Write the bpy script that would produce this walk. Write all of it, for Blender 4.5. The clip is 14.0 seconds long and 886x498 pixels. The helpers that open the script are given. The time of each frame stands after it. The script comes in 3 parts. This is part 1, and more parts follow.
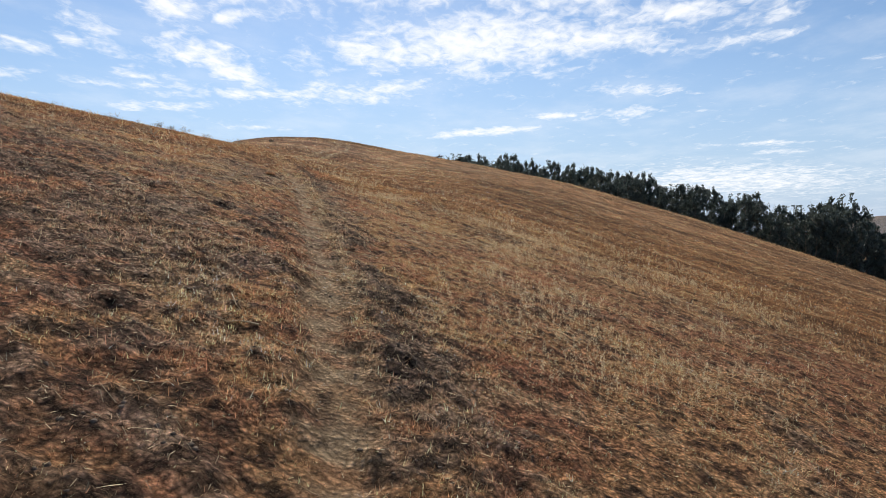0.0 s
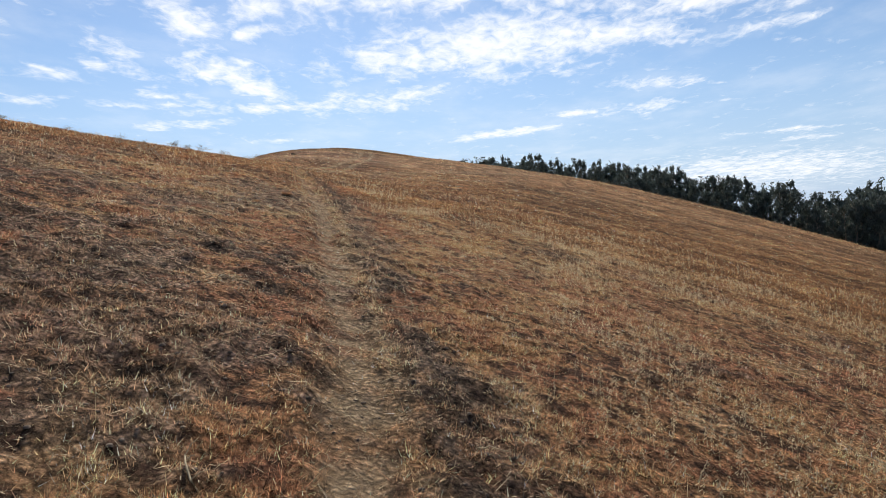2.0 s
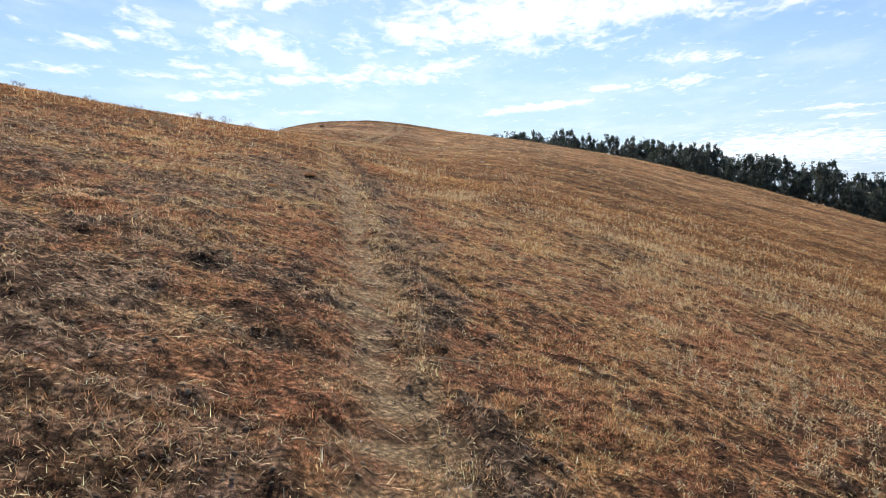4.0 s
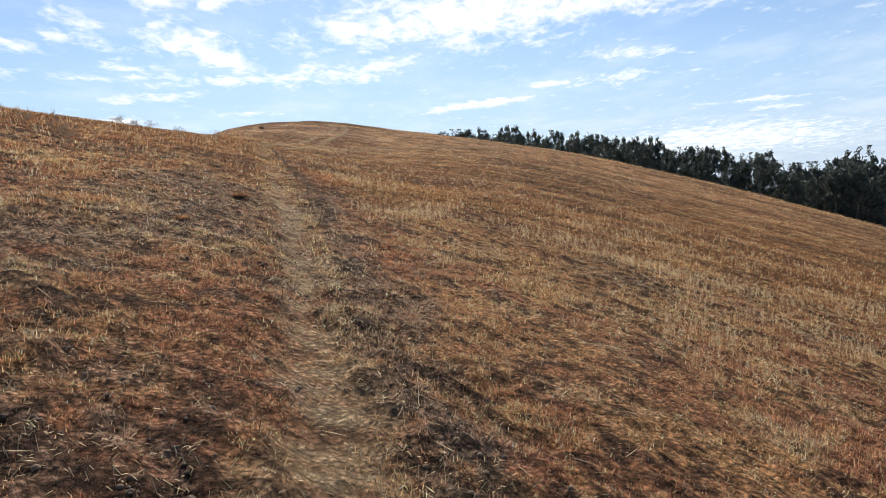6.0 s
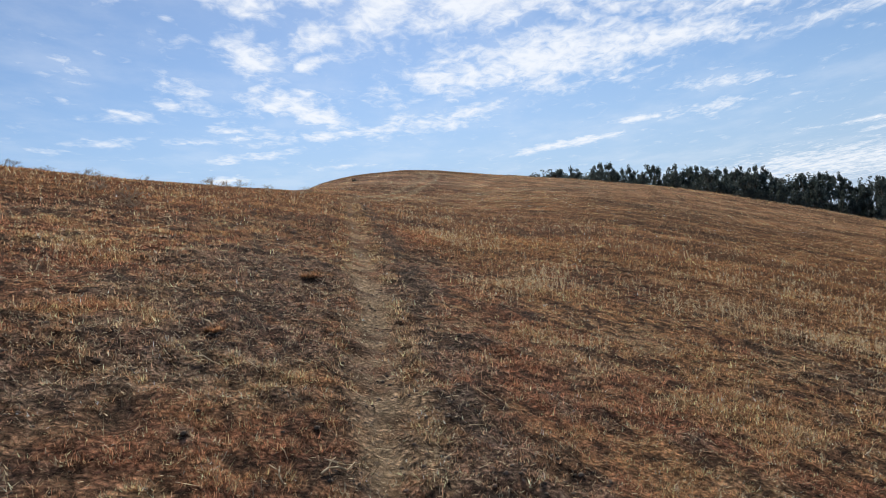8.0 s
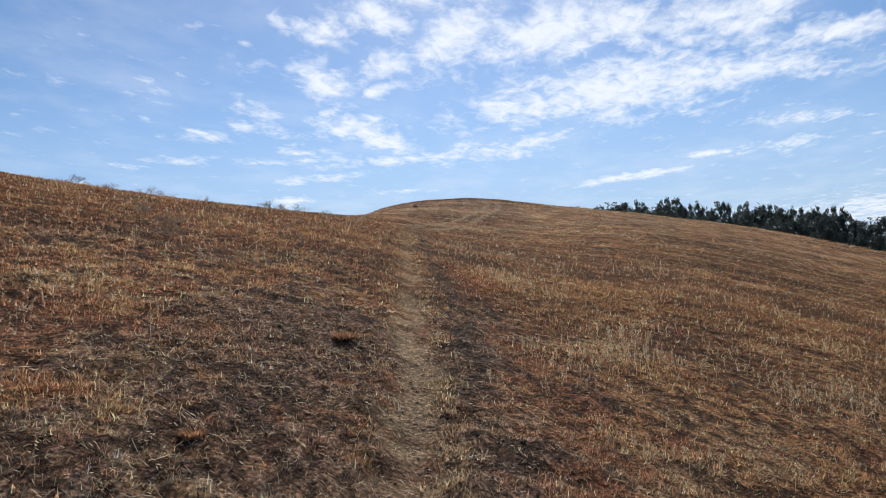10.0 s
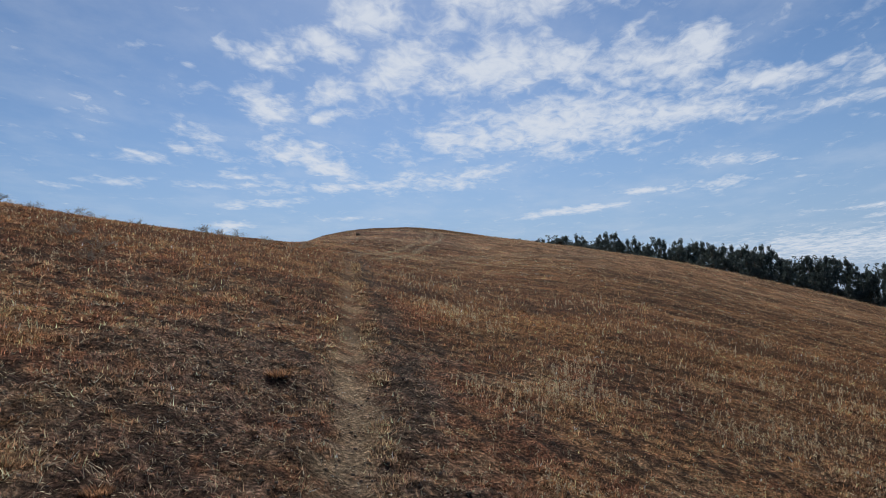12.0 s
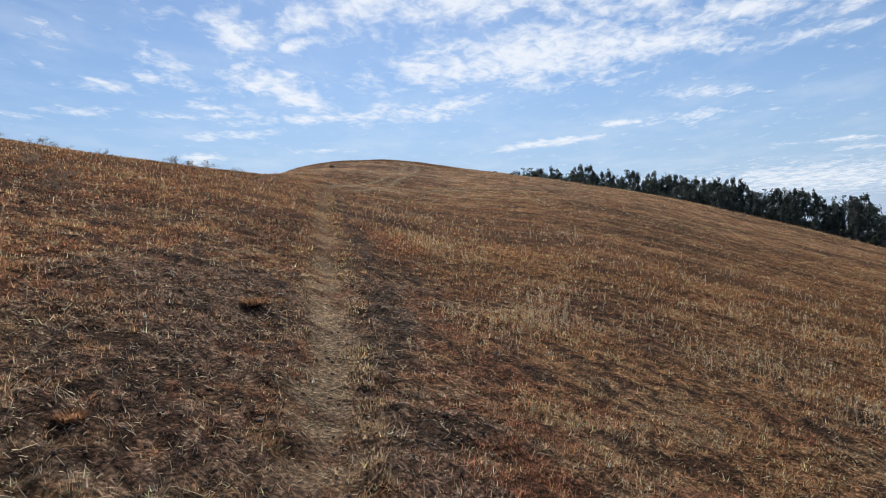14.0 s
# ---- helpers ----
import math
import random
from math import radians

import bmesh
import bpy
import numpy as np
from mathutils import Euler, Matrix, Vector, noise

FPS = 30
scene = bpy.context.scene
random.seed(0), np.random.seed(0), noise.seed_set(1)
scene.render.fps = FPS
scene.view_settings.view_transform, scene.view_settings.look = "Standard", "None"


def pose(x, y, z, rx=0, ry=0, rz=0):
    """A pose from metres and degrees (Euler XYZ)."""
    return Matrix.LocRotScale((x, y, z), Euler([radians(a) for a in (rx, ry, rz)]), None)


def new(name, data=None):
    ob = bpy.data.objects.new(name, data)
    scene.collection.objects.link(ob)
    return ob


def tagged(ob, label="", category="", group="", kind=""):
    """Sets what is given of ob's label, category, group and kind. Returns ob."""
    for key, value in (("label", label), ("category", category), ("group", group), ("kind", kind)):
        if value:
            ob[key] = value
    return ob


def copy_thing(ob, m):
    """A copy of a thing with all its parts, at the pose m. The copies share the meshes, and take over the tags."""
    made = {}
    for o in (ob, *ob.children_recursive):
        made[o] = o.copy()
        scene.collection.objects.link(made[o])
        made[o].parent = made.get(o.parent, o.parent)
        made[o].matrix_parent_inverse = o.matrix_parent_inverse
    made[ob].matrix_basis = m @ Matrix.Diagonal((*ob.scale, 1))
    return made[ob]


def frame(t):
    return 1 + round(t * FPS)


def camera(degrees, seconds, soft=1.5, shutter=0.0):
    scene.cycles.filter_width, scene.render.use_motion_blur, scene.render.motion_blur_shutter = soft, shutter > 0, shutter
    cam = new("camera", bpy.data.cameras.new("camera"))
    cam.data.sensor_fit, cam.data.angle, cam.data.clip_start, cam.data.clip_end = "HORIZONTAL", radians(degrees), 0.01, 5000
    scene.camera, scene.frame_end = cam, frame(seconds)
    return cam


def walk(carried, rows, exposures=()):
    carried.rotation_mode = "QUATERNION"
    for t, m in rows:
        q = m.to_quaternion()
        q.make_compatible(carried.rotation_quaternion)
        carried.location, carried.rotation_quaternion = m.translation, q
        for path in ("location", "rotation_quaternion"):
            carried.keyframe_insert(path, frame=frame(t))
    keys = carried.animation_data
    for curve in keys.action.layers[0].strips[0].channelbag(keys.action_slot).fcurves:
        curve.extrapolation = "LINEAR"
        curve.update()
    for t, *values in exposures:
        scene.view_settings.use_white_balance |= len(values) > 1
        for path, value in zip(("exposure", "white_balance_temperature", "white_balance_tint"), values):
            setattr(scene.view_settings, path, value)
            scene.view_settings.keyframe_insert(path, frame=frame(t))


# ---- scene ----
cam = camera(65.8, 14.0, soft=0.8)
PATH = [
    (0.0, pose(0.000, 0.000, 1.500, 88.02, 0.01, 0.01)),
    (0.5, pose(-0.127, 0.618, 1.632, 88.37, 2.59, 3.67)),
    (1.0, pose(-0.176, 1.167, 1.652, 89.44, 0.20, 1.72)),
    (1.5, pose(-0.238, 1.742, 1.703, 88.42, -0.10, -4.53)),
    (2.0, pose(-0.381, 2.358, 1.848, 88.40, 2.78, 2.14)),
    (2.5, pose(-0.522, 2.893, 1.954, 89.37, 4.48, 3.75)),
    (2.7, pose(-0.580, 3.099, 1.979, 90.70, 4.50, 3.54)),
    (4.8, pose(-0.994, 5.490, 2.313, 84.18, -0.74, 3.78)),
    (5.0, pose(-1.060, 5.800, 2.360, 86.86, -0.63, 2.66)),
    (5.5, pose(-1.238, 6.590, 2.514, 87.56, 1.09, 6.22)),
    (6.0, pose(-1.370, 7.253, 2.567, 85.99, 3.43, -0.06)),
    (6.5, pose(-1.488, 7.986, 2.706, 87.96, 4.01, -1.34)),
    (7.0, pose(-1.550, 8.642, 2.812, 93.94, 6.55, 0.55)),
    (7.5, pose(-1.634, 9.253, 2.816, 92.82, 4.36, 3.24)),
    (8.0, pose(-1.775, 9.929, 2.978, 90.20, 5.91, 7.68)),
    (8.5, pose(-1.814, 10.508, 3.075, 90.12, 4.68, 3.84)),
    (8.7, pose(-1.843, 10.722, 3.108, 91.73, 4.04, 7.34)),
    (10.8, pose(-2.062, 11.636, 3.443, 93.81, 2.99, 12.91)),
    (11.0, pose(-2.077, 11.687, 3.453, 94.86, 3.24, 9.14)),
    (11.5, pose(-2.102, 11.696, 3.387, 96.38, 1.73, 8.14)),
    (12.0, pose(-2.078, 11.717, 3.406, 95.05, 2.18, 7.66)),
    (12.5, pose(-2.098, 11.735, 3.391, 93.50, 2.71, 5.71)),
    (13.0, pose(-2.079, 11.743, 3.398, 92.37, 1.52, 5.76)),
    (13.5, pose(-2.085, 11.755, 3.384, 91.11, 1.91, 6.21)),
    (14.0, pose(-2.099, 11.791, 3.350, 89.37, 2.36, 5.58)),
]
EXPOSURES = [(0.0, 0.0, 6550, 10), (2.5, 0.04, 6500, 10), (4.8, 0.46, 6700, 10), (5.5, 0.36, 6700, 10), (6.5, 0.04, 6600, 10), (7.0, -0.14, 6350, 10), (7.5, -0.2, 6300, 10), (8.0, -0.16, 6300, 10),
             (8.5, -0.04, 6400, 10), (11.0, -0.44, 6000, 10), (11.5, -0.6, 6000, 10), (12.0, -0.6, 6000, 10), (12.5, -0.54, 6050, 10), (13.0, -0.4, 6050, 10), (14.0, -0.22, 6200, 10)]
walk(cam, PATH, EXPOSURES)

# ---------------------------------------------------------------- light
SUN_ELEVATION, SUN_AZIMUTH = 39.0, -11.0     # degrees; azimuth to the right of straight ahead


def link(tree, a, out, b, inp):
    tree.links.new(a.outputs[out], b.inputs[inp])


def node(tree, kind, **values):
    n = tree.nodes.new(kind)
    for key, value in values.items():
        if key == "operation":
            n.operation = value
        elif key == "blend":
            n.blend_type = value
        else:
            n.inputs[key].default_value = value
    return n


sun_data = bpy.data.lights.new("sun", "SUN")
sun_data.energy, sun_data.angle, sun_data.color = 5.0, radians(0.5), (1.0, 0.95, 0.87)
sun = new("sun", sun_data)
sa, se = radians(SUN_AZIMUTH), radians(SUN_ELEVATION)
sun_way = Vector((math.sin(sa) * math.cos(se), math.cos(sa) * math.cos(se), math.sin(se)))
sun.matrix_world = Matrix.Translation((0, 0, 40)) @ sun_way.to_track_quat("Z", "Y").to_matrix().to_4x4()

# thin high clouds: slope to the right, slope upwards, half length, half width, tilt in degrees, thickness
# broad broken sheets
SHEETS = [
    (-0.015, 0.356, 0.125, 0.0305, 1.5, 1), (0.209, 0.360, 0.097, 0.0283, 4.7, 0.85), (0.032, 0.264, 0.153, 0.0302, 2.0, 0.95), (0.229, 0.271, 0.082, 0.0202, 5.2, 0.85),
    (0.364, 0.308, 0.108, 0.0185, 1.8, 0.65), (0.423, 0.268, 0.061, 0.0084, 9.5, 0.7), (0.328, 0.253, 0.037, 0.0062, -3.1, 0.5), (-0.188, 0.364, 0.057, 0.0327, 6.5, 0.95),
    (-0.386, 0.335, 0.051, 0.0216, -27.4, 0.85), (-0.294, 0.342, 0.037, 0.0214, 1.5, 0.8), (-0.339, 0.242, 0.071, 0.0148, -22.2, 0.9), (-0.502, 0.284, 0.052, 0.0209, -26.8, 0.5),
    (-0.309, 0.415, 0.050, 0.0166, -13.6, 0.85), (-0.391, 0.403, 0.034, 0.0150, -13.4, 0.7), (0.430, 0.066, 0.150, 0.0190, 1.1, 0.72),
    (-0.22, 0.46, 0.06, 0.034, 26.0, 0.8), (0.06, 0.50, 0.22, 0.05, 10.0, 0.9),
]
WISPS = [
    (-0.305, 0.303, 0.029, 0.0082, 6.7, 0.8), (-0.615, 0.261, 0.040, 0.0084, -7.6, 0.65), (-0.643, 0.221, 0.035, 0.0059, -2.6, 0.55), (-0.712, 0.366, 0.036, 0.0086, -36.0, 0.5),
    (-0.545, 0.273, 0.022, 0.0067, -21.9, 0.7), (-0.472, 0.428, 0.022, 0.0101, -41.8, 0.7), (-0.625, 0.444, 0.027, 0.0068, -3.8, 0.5), (-0.529, 0.404, 0.017, 0.0051, 6.1, 0.4),
    (0.351, 0.373, 0.044, 0.0078, 1.5, 0.4), (0.476, 0.277, 0.043, 0.0061, 7.4, 0.55), (-0.742, 0.227, 0.032, 0.0068, -2.6, 0.4), (-0.204, 0.245, 0.041, 0.0113, 2.1, 0.4),
    (0.151, 0.313, 0.113, 0.0236, 1.8, 0.55), (-0.549, 0.380, 0.012, 0.0059, -50.8, 0.35),
]
STREAKS = [
    (-0.270, 0.191, 0.106, 0.0065, -0.6, 0.7), (-0.432, 0.206, 0.076, 0.0058, -2.6, 0.5), (-0.428, 0.218, 0.051, 0.0058, -6.5, 0.55), (-0.133, 0.196, 0.080, 0.0136, 0.4, 0.65),
    (0.167, 0.160, 0.038, 0.0039, 2.6, 0.85), (0.059, 0.136, 0.069, 0.0043, 3.8, 0.85), (0.249, 0.161, 0.052, 0.0062, 5.8, 0.6), (0.274, 0.194, 0.048, 0.0069, 1.4, 0.6),
    (0.370, 0.192, 0.016, 0.0019, 1.5, 0.5), (0.461, 0.119, 0.056, 0.0026, 1.9, 0.7), (0.490, 0.107, 0.032, 0.0026, 4.1, 0.7), (-0.415, 0.174, 0.051, 0.0058, -2.4, 0.6),
    (-0.454, 0.140, 0.024, 0.0074, -2.2, 0.8), (-0.261, 0.142, 0.037, 0.0028, -2.3, 0.6), (0.374, 0.166, 0.022, 0.0023, 5.8, 0.5), (-0.547, 0.134, 0.026, 0.0041, -2.2, 0.6),
]


def build_world():
    world = bpy.data.worlds.new("sky")
    world.use_nodes = True
    scene.world = world
    t = world.node_tree
    t.nodes.clear()
    out = t.nodes.new("ShaderNodeOutputWorld")
    back = node(t, "ShaderNodeBackground", Strength=0.105)
    sky = t.nodes.new("ShaderNodeTexSky")
    sky.sky_type, sky.sun_disc = "NISHITA", False
    sky.sun_elevation, sky.sun_rotation = se, sa
    sky.altitude, sky.air_density, sky.dust_density, sky.ozone_density = 200, 1.0, 0.3, 3.5
    coord = t.nodes.new("ShaderNodeTexCoord")
    parts = t.nodes.new("ShaderNodeSeparateXYZ")
    link(t, coord, "Generated", parts, 0)
    ahead = node(t, "ShaderNodeMath", operation="MAXIMUM")
    ahead.inputs[1].default_value = 0.05
    link(t, parts, "Y", ahead, 0)
    sx = node(t, "ShaderNodeMath", operation="DIVIDE")
    sz = node(t, "ShaderNodeMath", operation="DIVIDE")
    link(t, parts, "X", sx, 0), link(t, ahead, 0, sx, 1)
    link(t, parts, "Z", sz, 0), link(t, ahead, 0, sz, 1)
    flat = t.nodes.new("ShaderNodeCombineXYZ")
    link(t, sx, 0, flat, 0), link(t, sz, 0, flat, 1)
    # the sheet's outline is frayed by a slow warp
    warp = node(t, "ShaderNodeTexNoise", Scale=11.0, Detail=4.0, Roughness=0.6)
    link(t, flat, 0, warp, "Vector")
    off = node(t, "ShaderNodeVectorMath", operation="SUBTRACT")
    off.inputs[1].default_value = (0.5, 0.5, 0.5)
    link(t, warp, "Color", off, 0)
    small = node(t, "ShaderNodeVectorMath", operation="MULTIPLY")
    small.inputs[1].default_value = (0.16, 0.07, 0.0)
    link(t, off, 0, small, 0)
    bent = node(t, "ShaderNodeVectorMath", operation="ADD")
    link(t, flat, 0, bent, 0), link(t, small, 0, bent, 1)
    less = node(t, "ShaderNodeVectorMath", operation="MULTIPLY")
    less.inputs[1].default_value = (0.05, 0.010, 0.0)
    link(t, off, 0, less, 0)
    calm = node(t, "ShaderNodeVectorMath", operation="ADD")
    link(t, flat, 0, calm, 0), link(t, less, 0, calm, 1)
    total = None
    for x, z, length, width, tilt, thick in SHEETS + WISPS + STREAKS:
        put = t.nodes.new("ShaderNodeMapping")
        put.vector_type = "TEXTURE"
        put.inputs["Location"].default_value = (x, z, 0)
        put.inputs["Rotation"].default_value = (0, 0, radians(tilt))
        put.inputs["Scale"].default_value = (length, width, 1)
        link(t, bent if width > 0.0125 and z > 0.1 else calm, 0, put, "Vector")
        far = node(t, "ShaderNodeVectorMath", operation="LENGTH")
        link(t, put, 0, far, 0)
        fall = t.nodes.new("ShaderNodeMapRange")
        fall.interpolation_type = "SMOOTHSTEP"
        fall.inputs[1].default_value, fall.inputs[2].default_value = 0.0, 2.3
        fall.inputs[3].default_value, fall.inputs[4].default_value = thick, 0.0
        link(t, far, "Value", fall, 0)
        if total is None:
            total = fall
        else:
            more = node(t, "ShaderNodeMath", operation="MAXIMUM")
            link(t, total, 0, more, 0), link(t, fall, 0, more, 1)
            total = more
    # the sheet lies level and high, so its ripples crowd together towards the horizon
    raised = node(t, "ShaderNodeMath", operation="ADD")
    raised.inputs[1].default_value = 0.07
    link(t, parts, "Z", raised, 0)
    over = node(t, "ShaderNodeMath", operation="MAXIMUM")
    over.inputs[1].default_value = 0.03
    link(t, raised, 0, over, 0)
    ux = node(t, "ShaderNodeMath", operation="DIVIDE")
    uy = node(t, "ShaderNodeMath", operation="DIVIDE")
    link(t, parts, "X", ux, 0), link(t, over, 0, ux, 1)
    link(t, parts, "Y", uy, 0), link(t, over, 0, uy, 1)
    level = t.nodes.new("ShaderNodeCombineXYZ")
    link(t, ux, 0, level, 0), link(t, uy, 0, level, 1)
    long = t.nodes.new("ShaderNodeMapping")
    long.inputs["Rotation"].default_value = (0, 0, radians(-25))
    long.inputs["Scale"].default_value = (1.15, 0.75, 1)
    link(t, level, 0, long, "Vector")
    grain = None
    for size, detail, twist, reach in ((5.5, 9.0, 0.5, 0.34), (14.0, 6.0, 0.7, 0.26)):
        ripple = node(t, "ShaderNodeTexNoise", Scale=size, Detail=detail, Roughness=0.57, Distortion=twist)
        link(t, long, 0, ripple, "Vector")
        span = t.nodes.new("ShaderNodeMapRange")
        span.inputs[1].default_value, span.inputs[2].default_value = 0.3, 0.7
        span.inputs[3].default_value, span.inputs[4].default_value = -reach, reach
        link(t, ripple, 0, span, 0)
        if grain is None:
            grain = span
        else:
            more = node(t, "ShaderNodeMath", operation="ADD")
            link(t, grain, 0, more, 0), link(t, span, 0, more, 1)
            grain = more
    summed = node(t, "ShaderNodeMath", operation="ADD")
    link(t, total, 0, summed, 0), link(t, grain, 0, summed, 1)
    cover = t.nodes.new("ShaderNodeMapRange")
    cover.interpolation_type = "SMOOTHSTEP"
    cover.inputs[1].default_value, cover.inputs[2].default_value = 0.06, 1.10
    cover.inputs[4].default_value = 0.92
    link(t, summed, 0, cover, 0)
    veil = t.nodes.new("ShaderNodeMapRange")
    veil.interpolation_type = "SMOOTHSTEP"
    veil.inputs[1].default_value, veil.inputs[2].default_value = 0.42, 0.75
    veil.inputs[3].default_value, veil.inputs[4].default_value = 0.0, 0.22
    mist = node(t, "ShaderNodeTexNoise", Scale=1.6, Detail=7.0, Roughness=0.6)
    link(t, long, 0, mist, "Vector")
    link(t, mist, 0, veil, 0)
    both = node(t, "ShaderNodeMath", operation="MAXIMUM")
    link(t, cover, 0, both, 0), link(t, veil, 0, both, 1)
    front = t.nodes.new("ShaderNodeMapRange")
    front.inputs[1].default_value, front.inputs[2].default_value = 0.05, 0.3
    link(t, parts, "Y", front, 0)
    amount = node(t, "ShaderNodeMath", operation="MULTIPLY")
    link(t, both, 0, amount, 0), link(t, front, 0, amount, 1)
    mix = t.nodes.new("ShaderNodeMix")
    mix.data_type = "RGBA"
    mix.inputs[7].default_value = (10.1, 10.25, 10.5, 1)
    link(t, amount, 0, mix, 0)
    # pale summer haze low over the land
    low = t.nodes.new("ShaderNodeMapRange")
    low.interpolation_type = "SMOOTHSTEP"
    low.inputs[1].default_value, low.inputs[2].default_value = -0.02, 0.30
    low.inputs[3].default_value, low.inputs[4].default_value = 0.85, 0.0
    link(t, parts, "Z", low, 0)
    haze = t.nodes.new("ShaderNodeMix")
    haze.data_type = "RGBA"
    haze.inputs[7].default_value = (4.5, 5.8, 7.9, 1)
    link(t, low, 0, haze, 0)
    deep = node(t, "ShaderNodeVectorMath", operation="MULTIPLY")
    deep.inputs[1].default_value = (0.93, 0.98, 1.02)
    link(t, sky, 0, deep, 0)
    link(t, deep, 0, haze, 6)
    t.links.new(haze.outputs[2], mix.inputs[6])
    t.links.new(mix.outputs[2], back.inputs["Color"])
    link(t, back, 0, out, 0)


build_world()

# ---------------------------------------------------------------- the lie of the land


def lattice(ix, iy, seed):
    h = (ix.astype(np.int64) * 374761393 + iy.astype(np.int64) * 668265263 + seed * 974634777) & 0xFFFFFFFF
    h = ((h ^ (h >> 13)) * 1274126177) & 0xFFFFFFFF
    return ((h ^ (h >> 16)) & 0xFFFFFF) / float(0xFFFFFF)


def value_noise(x, y, seed):
    ix, iy = np.floor(x), np.floor(y)
    fx, fy = x - ix, y - iy
    fx, fy = fx * fx * (3 - 2 * fx), fy * fy * (3 - 2 * fy)
    a, b = lattice(ix, iy, seed), lattice(ix + 1, iy, seed)
    c, d = lattice(ix, iy + 1, seed), lattice(ix + 1, iy + 1, seed)
    return (a + (b - a) * fx) * (1 - fy) + (c + (d - c) * fx) * fy


def fractal(x, y, size, seed, octaves=4):
    x, y, total, weight, amp = np.asarray(x, float) / size, np.asarray(y, float) / size, 0.0, 0.0, 1.0
    for i in range(octaves):
        total = total + amp * value_noise(x + 17.3 * i, y - 9.1 * i, seed + i)
        weight += amp
        x, y, amp = x * 2.03, y * 2.03, amp * 0.55
    return total / weight


def ease(v, a, b):
    v = np.clip((v - a) / (b - a), 0, 1)
    return v * v * (3 - 2 * v)


def rounded(angles, values, spread):
    """A table over the bearing, made smooth."""
    fine = np.arange(-180, 180.01, 0.25)
    raw = np.interp(fine, angles, values)
    kernel = np.exp(-0.5 * (np.arange(-40, 41) * 0.25 / spread) ** 2)
    soft = np.convolve(np.pad(raw, 40, mode="edge"), kernel / kernel.sum(), mode="valid")
    return lambda a: np.interp(a, fine, soft)


skyline = rounded([-180, -120, -80, -45, -30, -24, -20, -18, -16.5, -14, -10.5, -8, -6, -4, -1, 2.5, 5.5, 10, 14.6, 19, 23, 27, 30.7, 35, 45, 60, 90, 130, 180],
                  [-4, -3, -2, 1, 2.4, 3.9, 5.3, 6.15, 6.7, 7.02, 7.1, 6.85, 6.5, 6.15, 5.7, 5.05, 4.45, 3.5, 2.2, 0.85, -0.45, -1.85, -3.15, -4.7, -7.2, -9, -9, -6, -4], 0.6)
TREE_BEARINGS = [-180, -20, -3, 0, 3, 7, 12, 16, 19, 24.3, 25.6, 28, 29.1, 30.5, 31.4, 32.5, 34, 38, 45, 60, 180]
TREE_TOPS = [0, 4.5, 5.75, 5.75, 5.8, 5.5, 5.0, 4.1, 3.2, 2.5, 1.4, 1.3, 2.1, 2.1, 1.2, 0.2, -0.8, -2, -4, -6, -6]
treetops, woods_floor = rounded(TREE_BEARINGS, TREE_TOPS, 0.3), rounded(TREE_BEARINGS, TREE_TOPS, 2.5)
rollover = rounded([-180, -90, -35, -26, -17.5, -10, -4, 1, 5, 20, 35, 90, 180],
                   [0.0008, 0.0012, 0.00130, 0.00106, 0.00070, 0.0006, 0.00035, 0.0, -0.0001, -0.0002, -0.00024, -0.0004, 0.0], 2.0)
EYE, NEAR, WOOD = 1.5, 50.0, 245.0


def hill(x, y, bearing, distance, top, wide, deep):
    a = radians(bearing)
    across = (x - distance * math.sin(a)) * math.cos(a) - (y - distance * math.cos(a)) * math.sin(a)
    along = (x - distance * math.sin(a)) * math.sin(a) + (y - distance * math.cos(a)) * math.cos(a)
    return top * np.exp(-(across / wide) ** 2 - (along / deep) ** 2)


def land(x, y):
    """Height of the hillside, without its small relief."""
    x, y = np.asarray(x, float), np.asarray(y, float)
    d = np.hypot(x, y) + 1e-9
    bearing = np.degrees(np.arctan2(x, y))
    m, k = -0.316 * x / d + 0.0895 * y / d, rollover(bearing)
    rise = np.tan(np.radians(skyline(bearing)))
    crest = np.interp(bearing, [-180, -20, -6, 6, 16, 40, 180], [140, 140, 142, 150, 165, 165, 165])
    start, slope, top = m * NEAR - k * NEAR ** 2, m - 2 * k * NEAR, EYE + crest * rise
    t, run = np.clip((d - NEAR) / (crest - NEAR), 0, 1), crest - NEAR
    middle = start * (2 * t ** 3 - 3 * t ** 2 + 1) + slope * run * (t ** 3 - 2 * t ** 2 + t) + top * (3 * t ** 2 - 2 * t ** 3) + rise * run * (t ** 3 - t ** 2)
    foot = np.minimum(EYE + WOOD * np.tan(np.radians(woods_floor(bearing))) - 20.5, top + rise * (WOOD - crest) - 6)
    t, run = np.clip((d - crest) / (WOOD - crest), 0, 1), WOOD - crest
    past = top * (2 * t ** 3 - 3 * t ** 2 + 1) + rise * run * (t ** 3 - 2 * t ** 2 + t) + foot * (3 * t ** 2 - 2 * t ** 3) - 0.1 * run * (t ** 3 - t ** 2)
    far = foot + (-40 - foot) * ease(d, WOOD, WOOD + 230)
    far = far + ease(d, 300, 380) * (hill(x, y, 38.0, 470, 33, 120, 60) + hill(x, y, 32.6, 930, 50, 75, 160) + hill(x, y, 41, 760, 52, 105, 130))
    return np.where(d < NEAR, m * d - k * d * d, np.where(d < crest, middle, np.where(d < WOOD, past, far)))


